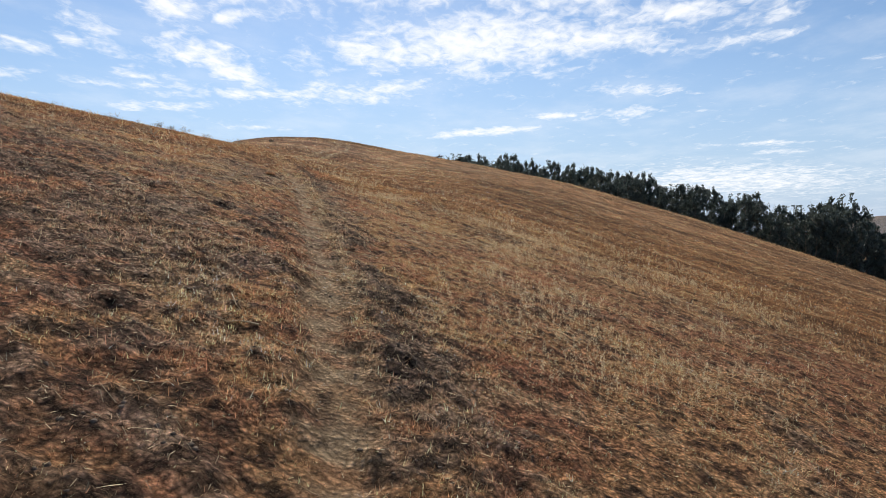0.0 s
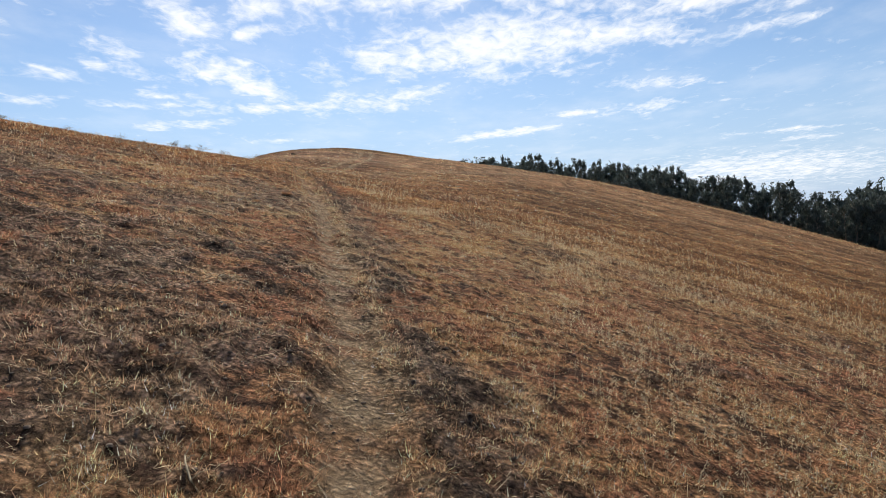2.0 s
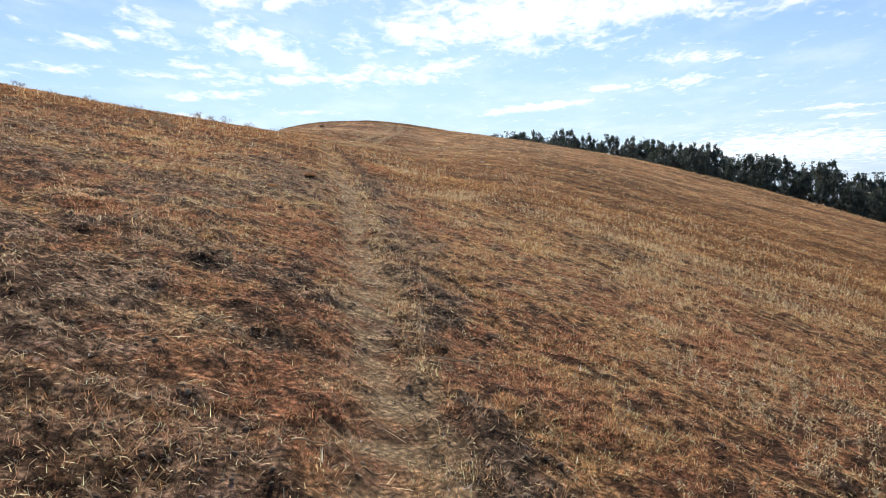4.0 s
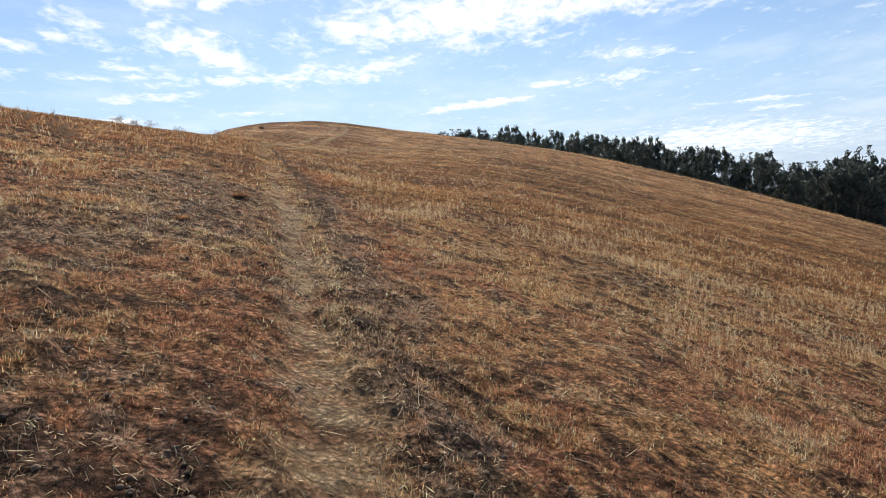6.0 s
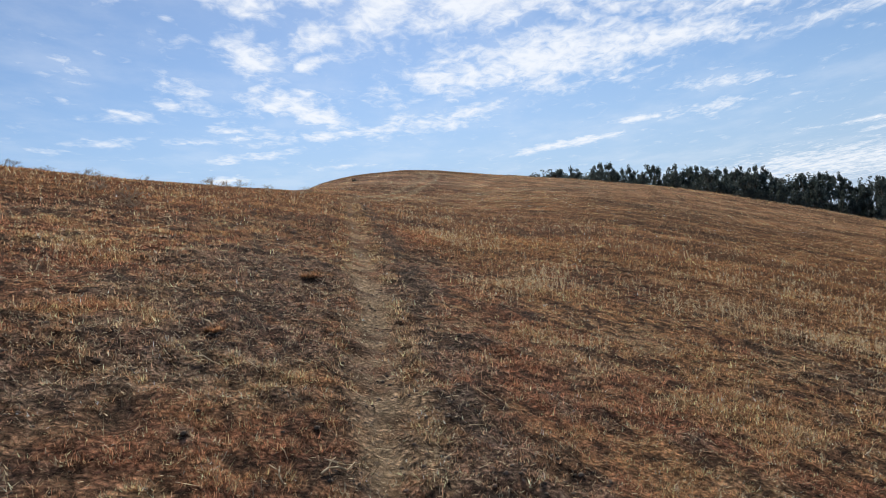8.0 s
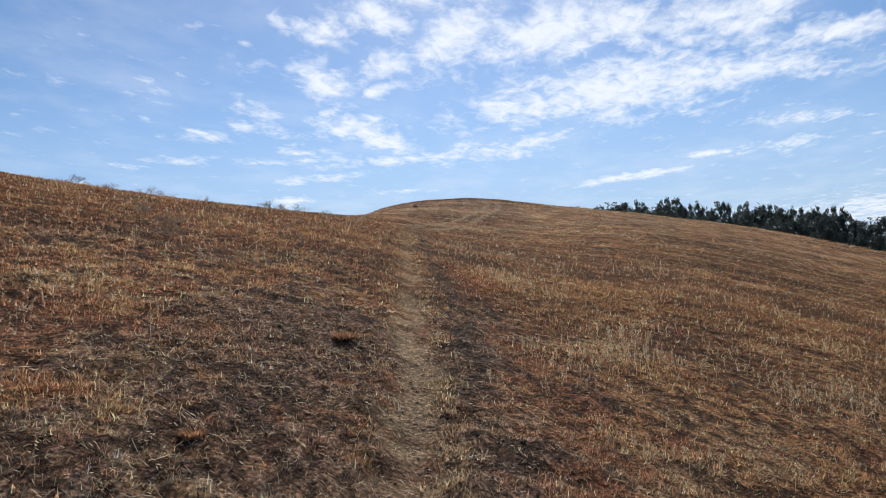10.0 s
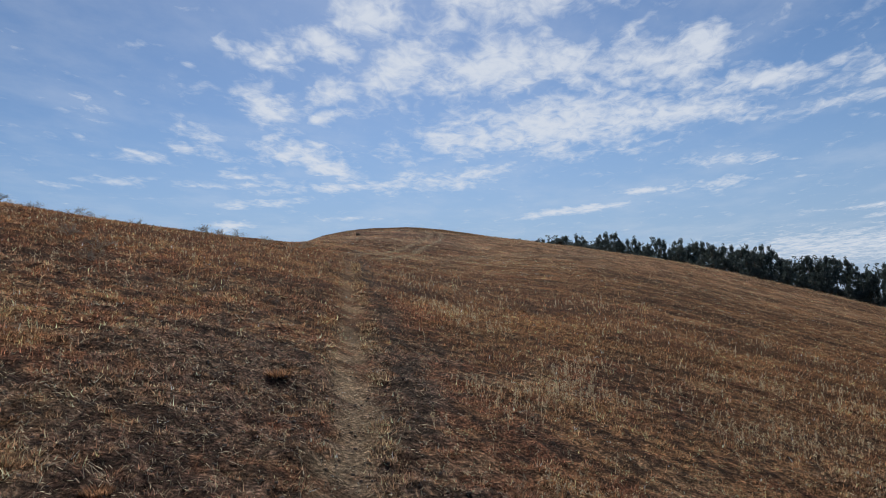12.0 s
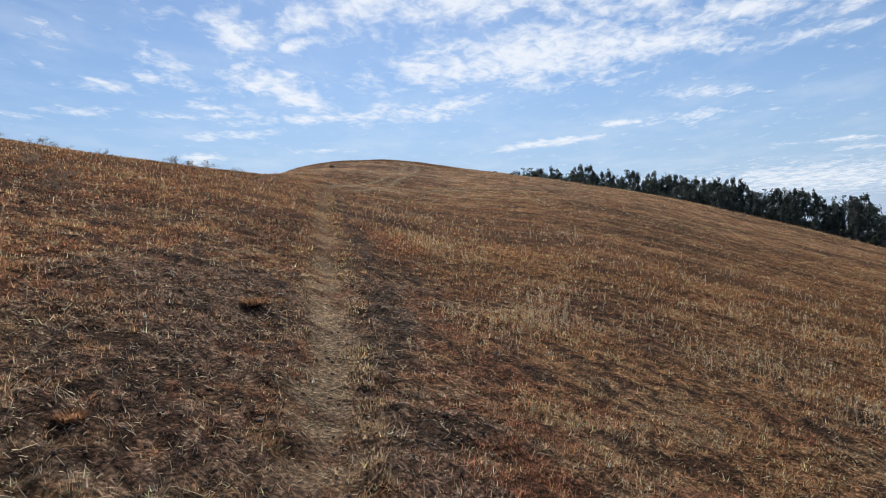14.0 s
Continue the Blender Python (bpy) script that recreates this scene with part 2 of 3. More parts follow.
TRAIL_Y = [-30, 0, 2.9, 4.9, 7.5, 10, 14, 16, 18.7, 22.7, 27, 34, 42, 50, 58]
TRAIL_X = [5.2, 0.02, -0.46, -0.80, -1.33, -1.88, -2.82, -3.30, -3.98, -5.10, -6.30, -8.2, -10.4, -12.2, -13.8]


def beside_trail(x, y):
    """Metres to the right of the middle of the trail."""
    return (x - np.interp(y, TRAIL_Y, TRAIL_X)) * 0.97


def near_line(x, y, points):
    best = np.full(np.shape(x), 1e9)
    for (ax, ay), (bx, by) in zip(points, points[1:]):
        dx, dy = bx - ax, by - ay
        t = np.clip(((x - ax) * dx + (y - ay) * dy) / (dx * dx + dy * dy), 0, 1)
        best = np.minimum(best, np.hypot(x - ax - t * dx, y - ay - t * dy))
    return best


TRACK = [(-12.2, 50), (-13.4, 60), (-14.0, 74), (-14.8, 90), (-15.0, 100), (-15.8, 110), (-18.0, 122), (-21.0, 132), (-24, 142)]
CROSSING = [(-22, 62), (-14, 64), (-8, 78), (-4.5, 90), (1, 100), (8, 108)]


def trail_amount(x, y):
    q = beside_trail(x, y)
    ragged = (fractal(x, y, 0.45, 5, 3) - 0.5) * 0.34 + (fractal(x, y, 0.11, 7, 2) - 0.5) * 0.22
    return np.exp(-(np.abs(q + ragged) / (0.16 + 0.13 * fractal(x, y, 1.1, 9, 2))) ** 3) * ease(y, -40, -30) * (1 - ease(y, 50, 60))


def lower_edge(x, y):
    q, n, f = beside_trail(x, y), fractal(x, y, 0.8, 61, 4), fractal(x, y, 0.2, 63, 3)
    return np.exp(-(np.abs(q - 0.55 - (n - 0.5) * 0.5) / 0.31) ** 3) * ease(0.4 * n + 0.6 * f, 0.36, 0.56) * (1 - ease(y, 40, 55))


def churned_amount(x, y):
    """Dark trodden soil along the lower edge of the trail, and worn ground above it."""
    q = beside_trail(x, y)
    lower = lower_edge(x, y)
    patch = 0.55 * fractal(x, y * 0.8, 1.7, 71, 4) + 0.45 * fractal(x, y, 0.28, 75, 3)
    upper = ease(patch + 0.09 * np.exp(-((q + 1.5) / 1.3) ** 2) + 0.02 * ease(-q, 0, 2) - 0.09 * ease(q, 0.8, 1.6), 0.515, 0.60)
    return np.maximum(lower, 0.75 * upper * (1 - ease(np.hypot(x + 1, y - 6), 13, 26))) * (1 - ease(np.hypot(x, y), 40, 60))


HOLLOWS = [(-2.19, 5.90, 0.20, 0.10), (-2.05, 8.4, 0.16, 0.05), (-4.0, 13.2, 0.18, 0.06), (-3.1, 9.6, 0.2, 0.05)]


def relief(x, y):
    d = np.hypot(x + 1, y - 6)
    fade = 1 - ease(d, 35, 70)
    tr, ch = trail_amount(x, y), churned_amount(x, y)
    lumps = (fractal(x, y, 0.34, 31, 3) - 0.5) * (0.10 - 0.045 * ease(beside_trail(x, y), 0.9, 2.0)) * (1 - 0.65 * tr) + (fractal(x, y, 0.12, 41, 2) - 0.5) * 0.075 * (0.7 + 0.7 * ch) * (1 - 0.5 * tr)
    wide = (fractal(x, y, 2.4, 51, 3) - 0.5) * 0.10 + (fractal(x, y, 9.0, 57, 3) - 0.5) * 0.16 * ease(d, 6, 20)
    out = (lumps + wide) * fade - 0.075 * tr + 0.02 * ch * fade
    for hx, hy, size, deep in HOLLOWS:
        out = out - deep * np.exp(-((x - hx) / size) ** 2 - ((y - hy) / (size * 0.8)) ** 2)
    out = out + (fractal(x, y, 7.0, 83, 4) - 0.5) * 0.5 * ease(d, 40, 75) * (1 - ease(d, 260, 330))
    return out


def ground_height(x, y):
    x, y = np.asarray(x, float), np.asarray(y, float)
    return land(x, y) + relief(x, y)


RUSSET, GOLD, STRAW = np.array((0.365, 0.154, 0.080)), np.array((0.51, 0.262, 0.118)), np.array((0.63, 0.41, 0.225))
SHADED_EARTH = np.array((0.075, 0.036, 0.023))
THATCH, SOIL, DUST = np.array((0.36, 0.245, 0.170)), np.array((0.072, 0.050, 0.036)), np.array((0.50, 0.345, 0.20))


def tuft_noise(x, y):
    return 0.32 * fractal(x, y, 0.6, 201, 3) + 0.68 * fractal(x, y, 0.10, 205, 2)


def tint(x, y, blades=False):
    """Colour of the dry turf at a place."""
    x, y = np.asarray(x, float), np.asarray(y, float)
    n1, n2, n3 = fractal(x, y, 1.6, 11, 4), fractal(x, y, 0.35, 21, 3), fractal(x, y, 11.0, 91, 4)
    d = np.hypot(x + 1, y - 6)
    side = ease(x + 0.2 * y, 4, 16) + 0.9 * ease(beside_trail(x, y), 0.8, 3.0)
    far = ease(d, 35, 100)
    gold = ease(0.36 * n1 + 0.46 * n2 + 0.33 * n3 + 0.10 * side + 0.06 * far, 0.50, 0.76)[..., None]
    col = RUSSET * (1 - gold) + GOLD * gold
    pale = (ease(fractal(x, y, 0.7, 101, 4), 0.56, 0.75) * 0.5 * (1 - 0.5 * far) + 0.5 * ease(d, 25, 70) * ease(fractal(x * 0.5, y, 2.4, 105, 5), 0.52, 0.66))[..., None]
    col = col * (1 - pale) + STRAW * pale
    band = (ease(fractal(x * 0.35 + y * 0.2, y, 3.5, 111, 5), 0.50, 0.66) * 0.65 * ease(d, 20, 50) + 0.6 * ease(fractal(x, y, 0.8, 115, 3), 0.66, 0.76) * ease(d, 10, 25))[..., None]
    band = np.minimum(band, 0.85)
    col = col * (1 - band) + np.array((0.16, 0.085, 0.042)) * band
    ch = (churned_amount(x, y) * (0.55 if blades else 0.9))[..., None]
    bare = ease(0.5 * n2 + 0.5 * fractal(x, y, 0.09, 25, 2), 0.46, 0.62)[..., None]
    worn = THATCH * (1 - bare) + SOIL * bare
    col = col * (1 - ch) + worn * ch
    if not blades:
        # earth between the tufts, its colour darkened for the shade in the gaps
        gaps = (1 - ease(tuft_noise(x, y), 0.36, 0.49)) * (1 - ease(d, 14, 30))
        col = col * (1 - 0.88 * gaps[..., None]) + SHADED_EARTH * 0.88 * gaps[..., None]
    q = beside_trail(x, y)
    fringe = (np.exp(-((q - 0.27) / 0.10) ** 2) * ease(fractal(x, y, 0.5, 151, 3), 0.42, 0.6) * 0.7 * (1 - ease(y, 40, 55)))[..., None]
    col = col * (1 - fringe) + STRAW * 0.95 * fringe
    edge = (lower_edge(x, y) * (0.25 if blades else 0.5))[..., None]
    col = col * (1 - edge) + SOIL * 1.2 * edge
    ribs = ease(fractal(x * 0.4, y, 0.26, 121, 3), 0.36, 0.62)
    tr = (trail_amount(x, y) * (0.6 if blades else 0.95) * (0.2 + 0.8 * ribs))[..., None]
    col = col * (1 - tr) + DUST * tr * (1 + 0.35 * ease(y, 10, 20))[..., None]
    for hx, hy, size, deep in HOLLOWS:
        h = np.exp(-((x - hx) / size) ** 2 - ((y - hy) / (size * 0.8)) ** 2)[..., None] * 0.8
        col = col * (1 - h) + SOIL * h
    # self-shade of denser grass painted in: darker and browner farther off, in streaks
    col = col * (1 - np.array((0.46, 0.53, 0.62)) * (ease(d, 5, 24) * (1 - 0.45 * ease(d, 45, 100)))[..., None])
    streak = 0.70 + 0.60 * ease(fractal(x * 0.7, y, 0.9, 141, 4), 0.36, 0.66)
    col = col * (1 + (streak - 1) * ease(d, 8, 18))[..., None]
    swell = 0.72 + 0.56 * ease(0.6 * fractal(x * 0.6, y, 4.5, 161, 3) + 0.4 * fractal(x, y, 1.1, 165, 3), 0.38, 0.62)
    col = col * (1 + (swell - 1) * ease(d, 10, 26))[..., None]
    # wheel tracks and the grass of the knoll
    two = np.abs(near_line(x, y, TRACK) - 0.85)
    w = np.maximum(np.exp(-(two / 0.30) ** 2) * ease(y, 46, 62), 0.4 * np.exp(-(near_line(x, y, CROSSING) / 1.3) ** 2))[..., None] * 0.85
    col = col * (1 - w) + np.array((0.44, 0.30, 0.155)) * w
    # dark knoll-top band, dark ground about the woods, hazed meadow and scrub far off
    cap = (ease(np.hypot(x, y), 129, 134) * ease(-x, 9, 14) * (1 - ease(-x, 40, 46)))[..., None] * 0.85
    col = col * (1 - cap) + np.array((0.085, 0.055, 0.03)) * cap
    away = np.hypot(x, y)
    woods_ground = (ease(away, 205, 230) * (1 - ease(away, 330, 370)))[..., None]
    col = col * (1 - woods_ground) + np.array((0.05, 0.04, 0.028)) * woods_ground
    # distance haze is mixed into the far hills' colour as grey
    hazed_heath = (ease(away, 600, 680) * (0.85 + 0.15 * ease(fractal(x, y, 60, 131, 4), 0.40, 0.55)))[..., None]
    col = col * (1 - hazed_heath) + np.array((0.17, 0.155, 0.150)) * hazed_heath
    return col


# ---------------------------------------------------------------- materials


def material(name):
    m = bpy.data.materials.new(name)
    m.use_nodes = True
    t = m.node_tree
    return m, t, t.nodes["Principled BSDF"], t.nodes["Material Output"]


def turf_material(name):
    m, t, bsdf, out = material(name)
    bsdf.inputs["Roughness"].default_value = 0.95
    bsdf.inputs["Specular IOR Level"].default_value = 0.04
    attr = t.nodes.new("ShaderNodeAttribute")
    attr.attribute_name = "tint"
    geo = t.nodes.new("ShaderNodeNewGeometry")
    fine = node(t, "ShaderNodeTexNoise", Scale=26.0, Detail=7.0, Roughness=0.78)
    coarse = node(t, "ShaderNodeTexNoise", Scale=9.0, Detail=5.0, Roughness=0.68)
    link(t, geo, "Position", fine, "Vector"), link(t, geo, "Position", coarse, "Vector")
    scale = None
    # crumbs and matted tufts; the shade where they part is painted dark
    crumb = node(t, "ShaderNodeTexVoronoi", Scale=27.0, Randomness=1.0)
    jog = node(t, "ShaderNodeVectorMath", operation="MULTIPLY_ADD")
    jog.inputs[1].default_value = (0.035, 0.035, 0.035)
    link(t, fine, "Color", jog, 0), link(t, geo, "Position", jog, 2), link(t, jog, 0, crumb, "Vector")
    # fine's wide range also puts dark shadow specks into the colour
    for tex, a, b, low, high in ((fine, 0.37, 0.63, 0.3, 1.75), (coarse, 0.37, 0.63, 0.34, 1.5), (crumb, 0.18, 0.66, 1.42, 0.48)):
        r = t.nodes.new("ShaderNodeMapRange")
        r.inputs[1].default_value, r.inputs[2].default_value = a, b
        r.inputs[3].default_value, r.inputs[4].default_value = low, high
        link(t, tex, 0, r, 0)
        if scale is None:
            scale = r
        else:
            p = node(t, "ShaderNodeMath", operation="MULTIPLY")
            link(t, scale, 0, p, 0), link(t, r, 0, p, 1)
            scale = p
    # alpha holds how rough the surface is: a trodden trail is more even
    less = node(t, "ShaderNodeMath", operation="SUBTRACT")
    less.inputs[1].default_value = 1.0
    link(t, scale, 0, less, 0)
    even = node(t, "ShaderNodeMath", operation="MULTIPLY_ADD")
    even.inputs[2].default_value = 1.0
    link(t, less, 0, even, 0), link(t, attr, "Alpha", even, 1)
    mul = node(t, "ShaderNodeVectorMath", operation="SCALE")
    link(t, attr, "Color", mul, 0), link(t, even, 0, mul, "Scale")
    fibre = node(t, "ShaderNodeTexNoise", Scale=42.0, Detail=4.0, Roughness=0.7, Distortion=2.5)
    link(t, geo, "Position", fibre, "Vector")
    some = t.nodes.new("ShaderNodeMapRange")
    some.inputs[1].default_value, some.inputs[2].default_value = 0.53, 0.63
    some.inputs[3].default_value, some.inputs[4].default_value = 0.0, 0.40
    link(t, fibre, 0, some, 0)
    blend = t.nodes.new("ShaderNodeMix")
    blend.data_type = "RGBA"
    blend.inputs[7].default_value = (0.40, 0.275, 0.150, 1)
    link(t, some, 0, blend, 0)
    t.links.new(mul.outputs[0], blend.inputs[6])
    t.links.new(blend.outputs[2], bsdf.inputs["Base Color"])
    height = node(t, "ShaderNodeMath", operation="ADD")
    lower = node(t, "ShaderNodeMath", operation="SUBTRACT")
    link(t, fine, 0, height, 0), link(t, coarse, 0, height, 1), link(t, height, 0, lower, 0), link(t, crumb, "Distance", lower, 1)
    bump = node(t, "ShaderNodeBump", Strength=1.0, Distance=0.05)
    link(t, lower, 0, bump, "Height"), link(t, bump, 0, bsdf, "Normal")
    return m


def blade_material(name, through_light, low=0.65, high=1.45):
    m, t, bsdf, out = material(name)
    bsdf.inputs["Roughness"].default_value = 0.7
    bsdf.inputs["Specular IOR Level"].default_value = 0.1
    attr = t.nodes.new("ShaderNodeAttribute")
    attr.attribute_name = "tint"
    geo = t.nodes.new("ShaderNodeNewGeometry")
    r = t.nodes.new("ShaderNodeMapRange")
    r.inputs[3].default_value, r.inputs[4].default_value = low, high
    link(t, geo, "Random Per Island", r, 0)
    mul = node(t, "ShaderNodeVectorMath", operation="SCALE")
    link(t, attr, "Color", mul, 0), link(t, r, 0, mul, "Scale")
    link(t, mul, 0, bsdf, "Base Color")
    thin = t.nodes.new("ShaderNodeBsdfTranslucent")
    link(t, mul, 0, thin, "Color")
    mix = node(t, "ShaderNodeMixShader", Fac=through_light)
    link(t, bsdf, 0, mix, 1), link(t, thin, 0, mix, 2)
    link(t, mix, 0, out, "Surface")
    return m


def plain_material(name, color, rough, scale, low=0.6, high=1.4, bump_height=0.0, random_piece=False, thin_part=0.0):
    m, t, bsdf, out = material(name)
    bsdf.inputs["Roughness"].default_value = rough
    bsdf.inputs["Specular IOR Level"].default_value = 0.2
    coord = t.nodes.new("ShaderNodeTexCoord")
    tex = node(t, "ShaderNodeTexNoise", Scale=scale, Detail=5.0, Roughness=0.65)
    link(t, coord, "Object", tex, "Vector")
    r = t.nodes.new("ShaderNodeMapRange")
    r.inputs[1].default_value, r.inputs[2].default_value = 0.3, 0.7
    r.inputs[3].default_value, r.inputs[4].default_value = low, high
    link(t, tex, 0, r, 0)
    value = r
    if random_piece:
        geo = t.nodes.new("ShaderNodeNewGeometry")
        r2 = t.nodes.new("ShaderNodeMapRange")
        r2.inputs[3].default_value, r2.inputs[4].default_value = 0.55, 1.5
        link(t, geo, "Random Per Island", r2, 0)
        value = node(t, "ShaderNodeMath", operation="MULTIPLY")
        link(t, r, 0, value, 0), link(t, r2, 0, value, 1)
    mul = node(t, "ShaderNodeVectorMath", operation="SCALE")
    mul.inputs[0].default_value = color
    link(t, value, 0, mul, "Scale")
    link(t, mul, 0, bsdf, "Base Color")
    if bump_height:
        bump = node(t, "ShaderNodeBump", Strength=0.7, Distance=bump_height)
        link(t, tex, 0, bump, "Height"), link(t, bump, 0, bsdf, "Normal")
    if thin_part:
        thin = t.nodes.new("ShaderNodeBsdfTranslucent")
        link(t, mul, 0, thin, "Color")
        mix = node(t, "ShaderNodeMixShader", Fac=thin_part)
        link(t, bsdf, 0, mix, 1), link(t, thin, 0, mix, 2)
        link(t, mix, 0, out, "Surface")
    return m


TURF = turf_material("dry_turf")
BLADE = blade_material("dry_blade", 0.5)
OAT = blade_material("pale_oat", 0.45, 0.8, 1.3)
CLOD = plain_material("dry_clod", (0.150, 0.104, 0.070), 0.95, 30.0, bump_height=0.01, random_piece=True)
MOUND = plain_material("dug_earth", (0.15, 0.105, 0.078), 1.0, 60.0, 0.4, 1.7, 0.04)
STRAW_MAT = plain_material("straw", (0.46, 0.34, 0.19), 0.7, 12.0, random_piece=True)
TWIG = plain_material("grey_twig", (0.36, 0.28, 0.19), 0.85, 25.0)
BARK = plain_material("pale_bark", (0.27, 0.22, 0.17), 0.9, 1.2, 0.5, 1.4, 0.05)
LEAF = plain_material("gum_leaf", (0.100, 0.116, 0.094), 0.5, 0.4, 0.6, 1.4, 0.0, True, 0.30)
SHRUB = plain_material("dark_shrub", (0.05, 0.045, 0.03), 0.8, 3.0, 0.6, 1.4, 0.0, True, 0.1)

# ---------------------------------------------------------------- mesh helpers


def raw_mesh(name, verts, loops, sizes, mat, colors=None, smooth=False, rough=1.0):
    """A mesh from arrays: vertices, corner indices, corners per face."""
    me = bpy.data.meshes.new(name)
    me.vertices.add(len(verts))
    me.vertices.foreach_set("co", np.ascontiguousarray(verts, dtype=np.float32).ravel())
    me.loops.add(len(loops))
    me.loops.foreach_set("vertex_index", np.ascontiguousarray(loops, dtype=np.int32))
    me.polygons.add(len(sizes))
    me.polygons.foreach_set("loop_start", np.concatenate(([0], np.cumsum(sizes)[:-1])).astype(np.int32))
    if smooth:
        me.polygons.foreach_set("use_smooth", np.ones(len(sizes), dtype=bool))
    me.update(calc_edges=True)
    if colors is not None:
        layer = me.attributes.new("tint", "FLOAT_COLOR", "POINT")
        layer.data.foreach_set("color", np.c_[colors, np.ones(len(colors)) * rough].astype(np.float32).ravel())
    me.materials.append(mat)
    return me


def part(name, me, parent, label=""):
    ob = new(name, me)
    ob.parent = parent
    return tagged(ob, label)


def tube(points, radii, sides, verts, loops, sizes):
    """Adds a tapered tube along points to the three lists."""
    base = len(verts)
    points = [Vector(p) for p in points]
    for i, p in enumerate(points):
        way = (points[min(i + 1, len(points) - 1)] - points[max(i - 1, 0)]).normalized()
        side = way.orthogonal().normalized()
        other = way.cross(side)
        for j in range(sides):
            a = 2 * math.pi * j / sides
            verts.append(p + (side * math.cos(a) + other * math.sin(a)) * radii[i])
    for i in range(len(points) - 1):
        for j in range(sides):
            a, b = base + i * sides + j, base + i * sides + (j + 1) % sides
            loops.extend((a, b, b + sides, a + sides))
            sizes.append(4)
    loops.extend(base + (len(points) - 1) * sides + j for j in range(sides))
    sizes.append(sides)


# ---------------------------------------------------------------- the ground


def build_ground():
    cx, cy = -1.0, -3.0
    dense = np.linspace(-58, 56, 560)
    angles = np.radians(np.concatenate([dense, np.linspace(58, 300, 110)]))
    rings = np.concatenate([np.arange(0.4, 1.6, 0.4), np.arange(1.6, 15, 0.048), np.arange(15, 32, 0.11)])
    extra, r = [], 32.0
    while r < 4600:
        extra.append(r)
        r *= 1.014 if r < 260 else 1.05
    rings = np.concatenate([rings, extra])
    rr, aa = np.meshgrid(rings, angles, indexing="ij")
    x, y = (cx + rr * np.sin(aa)).ravel(), (cy + rr * np.cos(aa)).ravel()
    x, y = np.append(x, cx), np.append(y, cy)
    z = ground_height(x, y)
    n, m = len(rings), len(angles)
    i, j = np.meshgrid(np.arange(n - 1), np.arange(m), indexing="ij")
    i, j = i.ravel(), j.ravel()
    k = (j + 1) % m
    quads = np.stack([i * m + j, (i + 1) * m + j, (i + 1) * m + k, i * m + k], 1)[:, ::-1].ravel()
    j = np.arange(m)
    fan = np.stack([np.full(m, n * m), j, (j + 1) % m], 1)[:, ::-1].ravel()
    sizes = np.concatenate([np.full((n - 1) * m, 4), np.full(m, 3)])
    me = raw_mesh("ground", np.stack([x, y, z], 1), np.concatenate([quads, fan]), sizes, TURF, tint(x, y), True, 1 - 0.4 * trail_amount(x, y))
    return tagged(new("ground", me), "rolling hillside of dry russet and golden grass with a worn foot trail", "hillside", kind="structure")


build_ground()

# ---------------------------------------------------------------- dry grass
rng = np.random.default_rng(7)


def scatter(count, low, high, power, half_angle=44):
    """Places in front of the stretch walked, thinning out with distance."""
    s = rng.random(count)
    r = low + (high - low) * rng.random(count) ** power
    a = np.radians(rng.uniform(-half_angle, half_angle, count) - 5)
    x, y = -2.1 * s + r * np.sin(a), 11.7 * s + r * np.cos(a)
    along = np.clip((x * -2.1 + y * 11.7) / (2.1 ** 2 + 11.7 ** 2), 0, 1)
    return x, y, np.maximum(2.4, np.hypot(x + 2.1 * along, y - 11.7 * along))


def grass(name, label, x, y, base_r, blades, height, spread, lean, mat, pale_share=0.2, unlike=0.3):
    """Tufts of narrow bent blades, each with a shade of its own."""
    n = len(x)
    z = ground_height(x, y)
    count = n * blades

    def rep(v):
        return np.repeat(v, blades)

    a = rng.uniform(0, 2 * math.pi, count)
    off = rng.random(count) * rep(spread)
    bx, by, bz = rep(x) + off * np.cos(a), rep(y) + off * np.sin(a), rep(z) - 0.008
    h = rep(height) * rng.uniform(0.45, 1.3, count)
    tilt = np.clip(rng.normal(lean, 0.4, count), 0.05, 1.5)
    a2 = a + rng.normal(0, 0.9, count)
    w = (0.0009 + 0.00044 * rep(base_r)) * rng.uniform(0.6, 1.5, count)
    face = a2 + math.pi / 2 + rng.normal(0, 0.5, count)
    dx, dy = np.cos(face) * w, np.sin(face) * w
    tx, ty, tz = bx + np.cos(a2) * np.sin(tilt) * h, by + np.sin(a2) * np.sin(tilt) * h, bz + np.cos(tilt) * h
    verts = np.stack([np.stack([bx - dx, by - dy, bz], 1), np.stack([bx + dx, by + dy, bz], 1), np.stack([tx, ty, tz], 1)], 1).reshape(-1, 3)
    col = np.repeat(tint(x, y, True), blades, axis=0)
    kind = rng.random(count)[:, None]
    pale, brown = kind < pale_share, kind > 0.74
    col = np.where(pale, 0.30 * col + 0.78 * STRAW, np.where(brown, 0.35 * col + 0.65 * np.array((0.085, 0.05, 0.034)), col * 1.65 + 0.012))
    each = np.exp(rng.normal(-unlike * unlike / 2, unlike, n))
    col = np.clip(col * rng.uniform(0.45, 1.65, count)[:, None] * rep(each)[:, None], 0, 0.75)
    me = raw_mesh(name, verts, np.arange(count * 3), np.full(count, 3), mat, np.repeat(col, 3, axis=0))
    return tagged(new(name, me), label, "grass", kind="stuff")


def turf_keep(x, y):
    """How much grass stands at a place."""
    return np.clip(0.15 + 5.0 * (tuft_noise(x, y) - 0.35), 0.04, 1) * (1 - 0.88 * trail_amount(x, y)) * (1 - 0.5 * churned_amount(x, y)) * (1 - 0.5 * lower_edge(x, y))


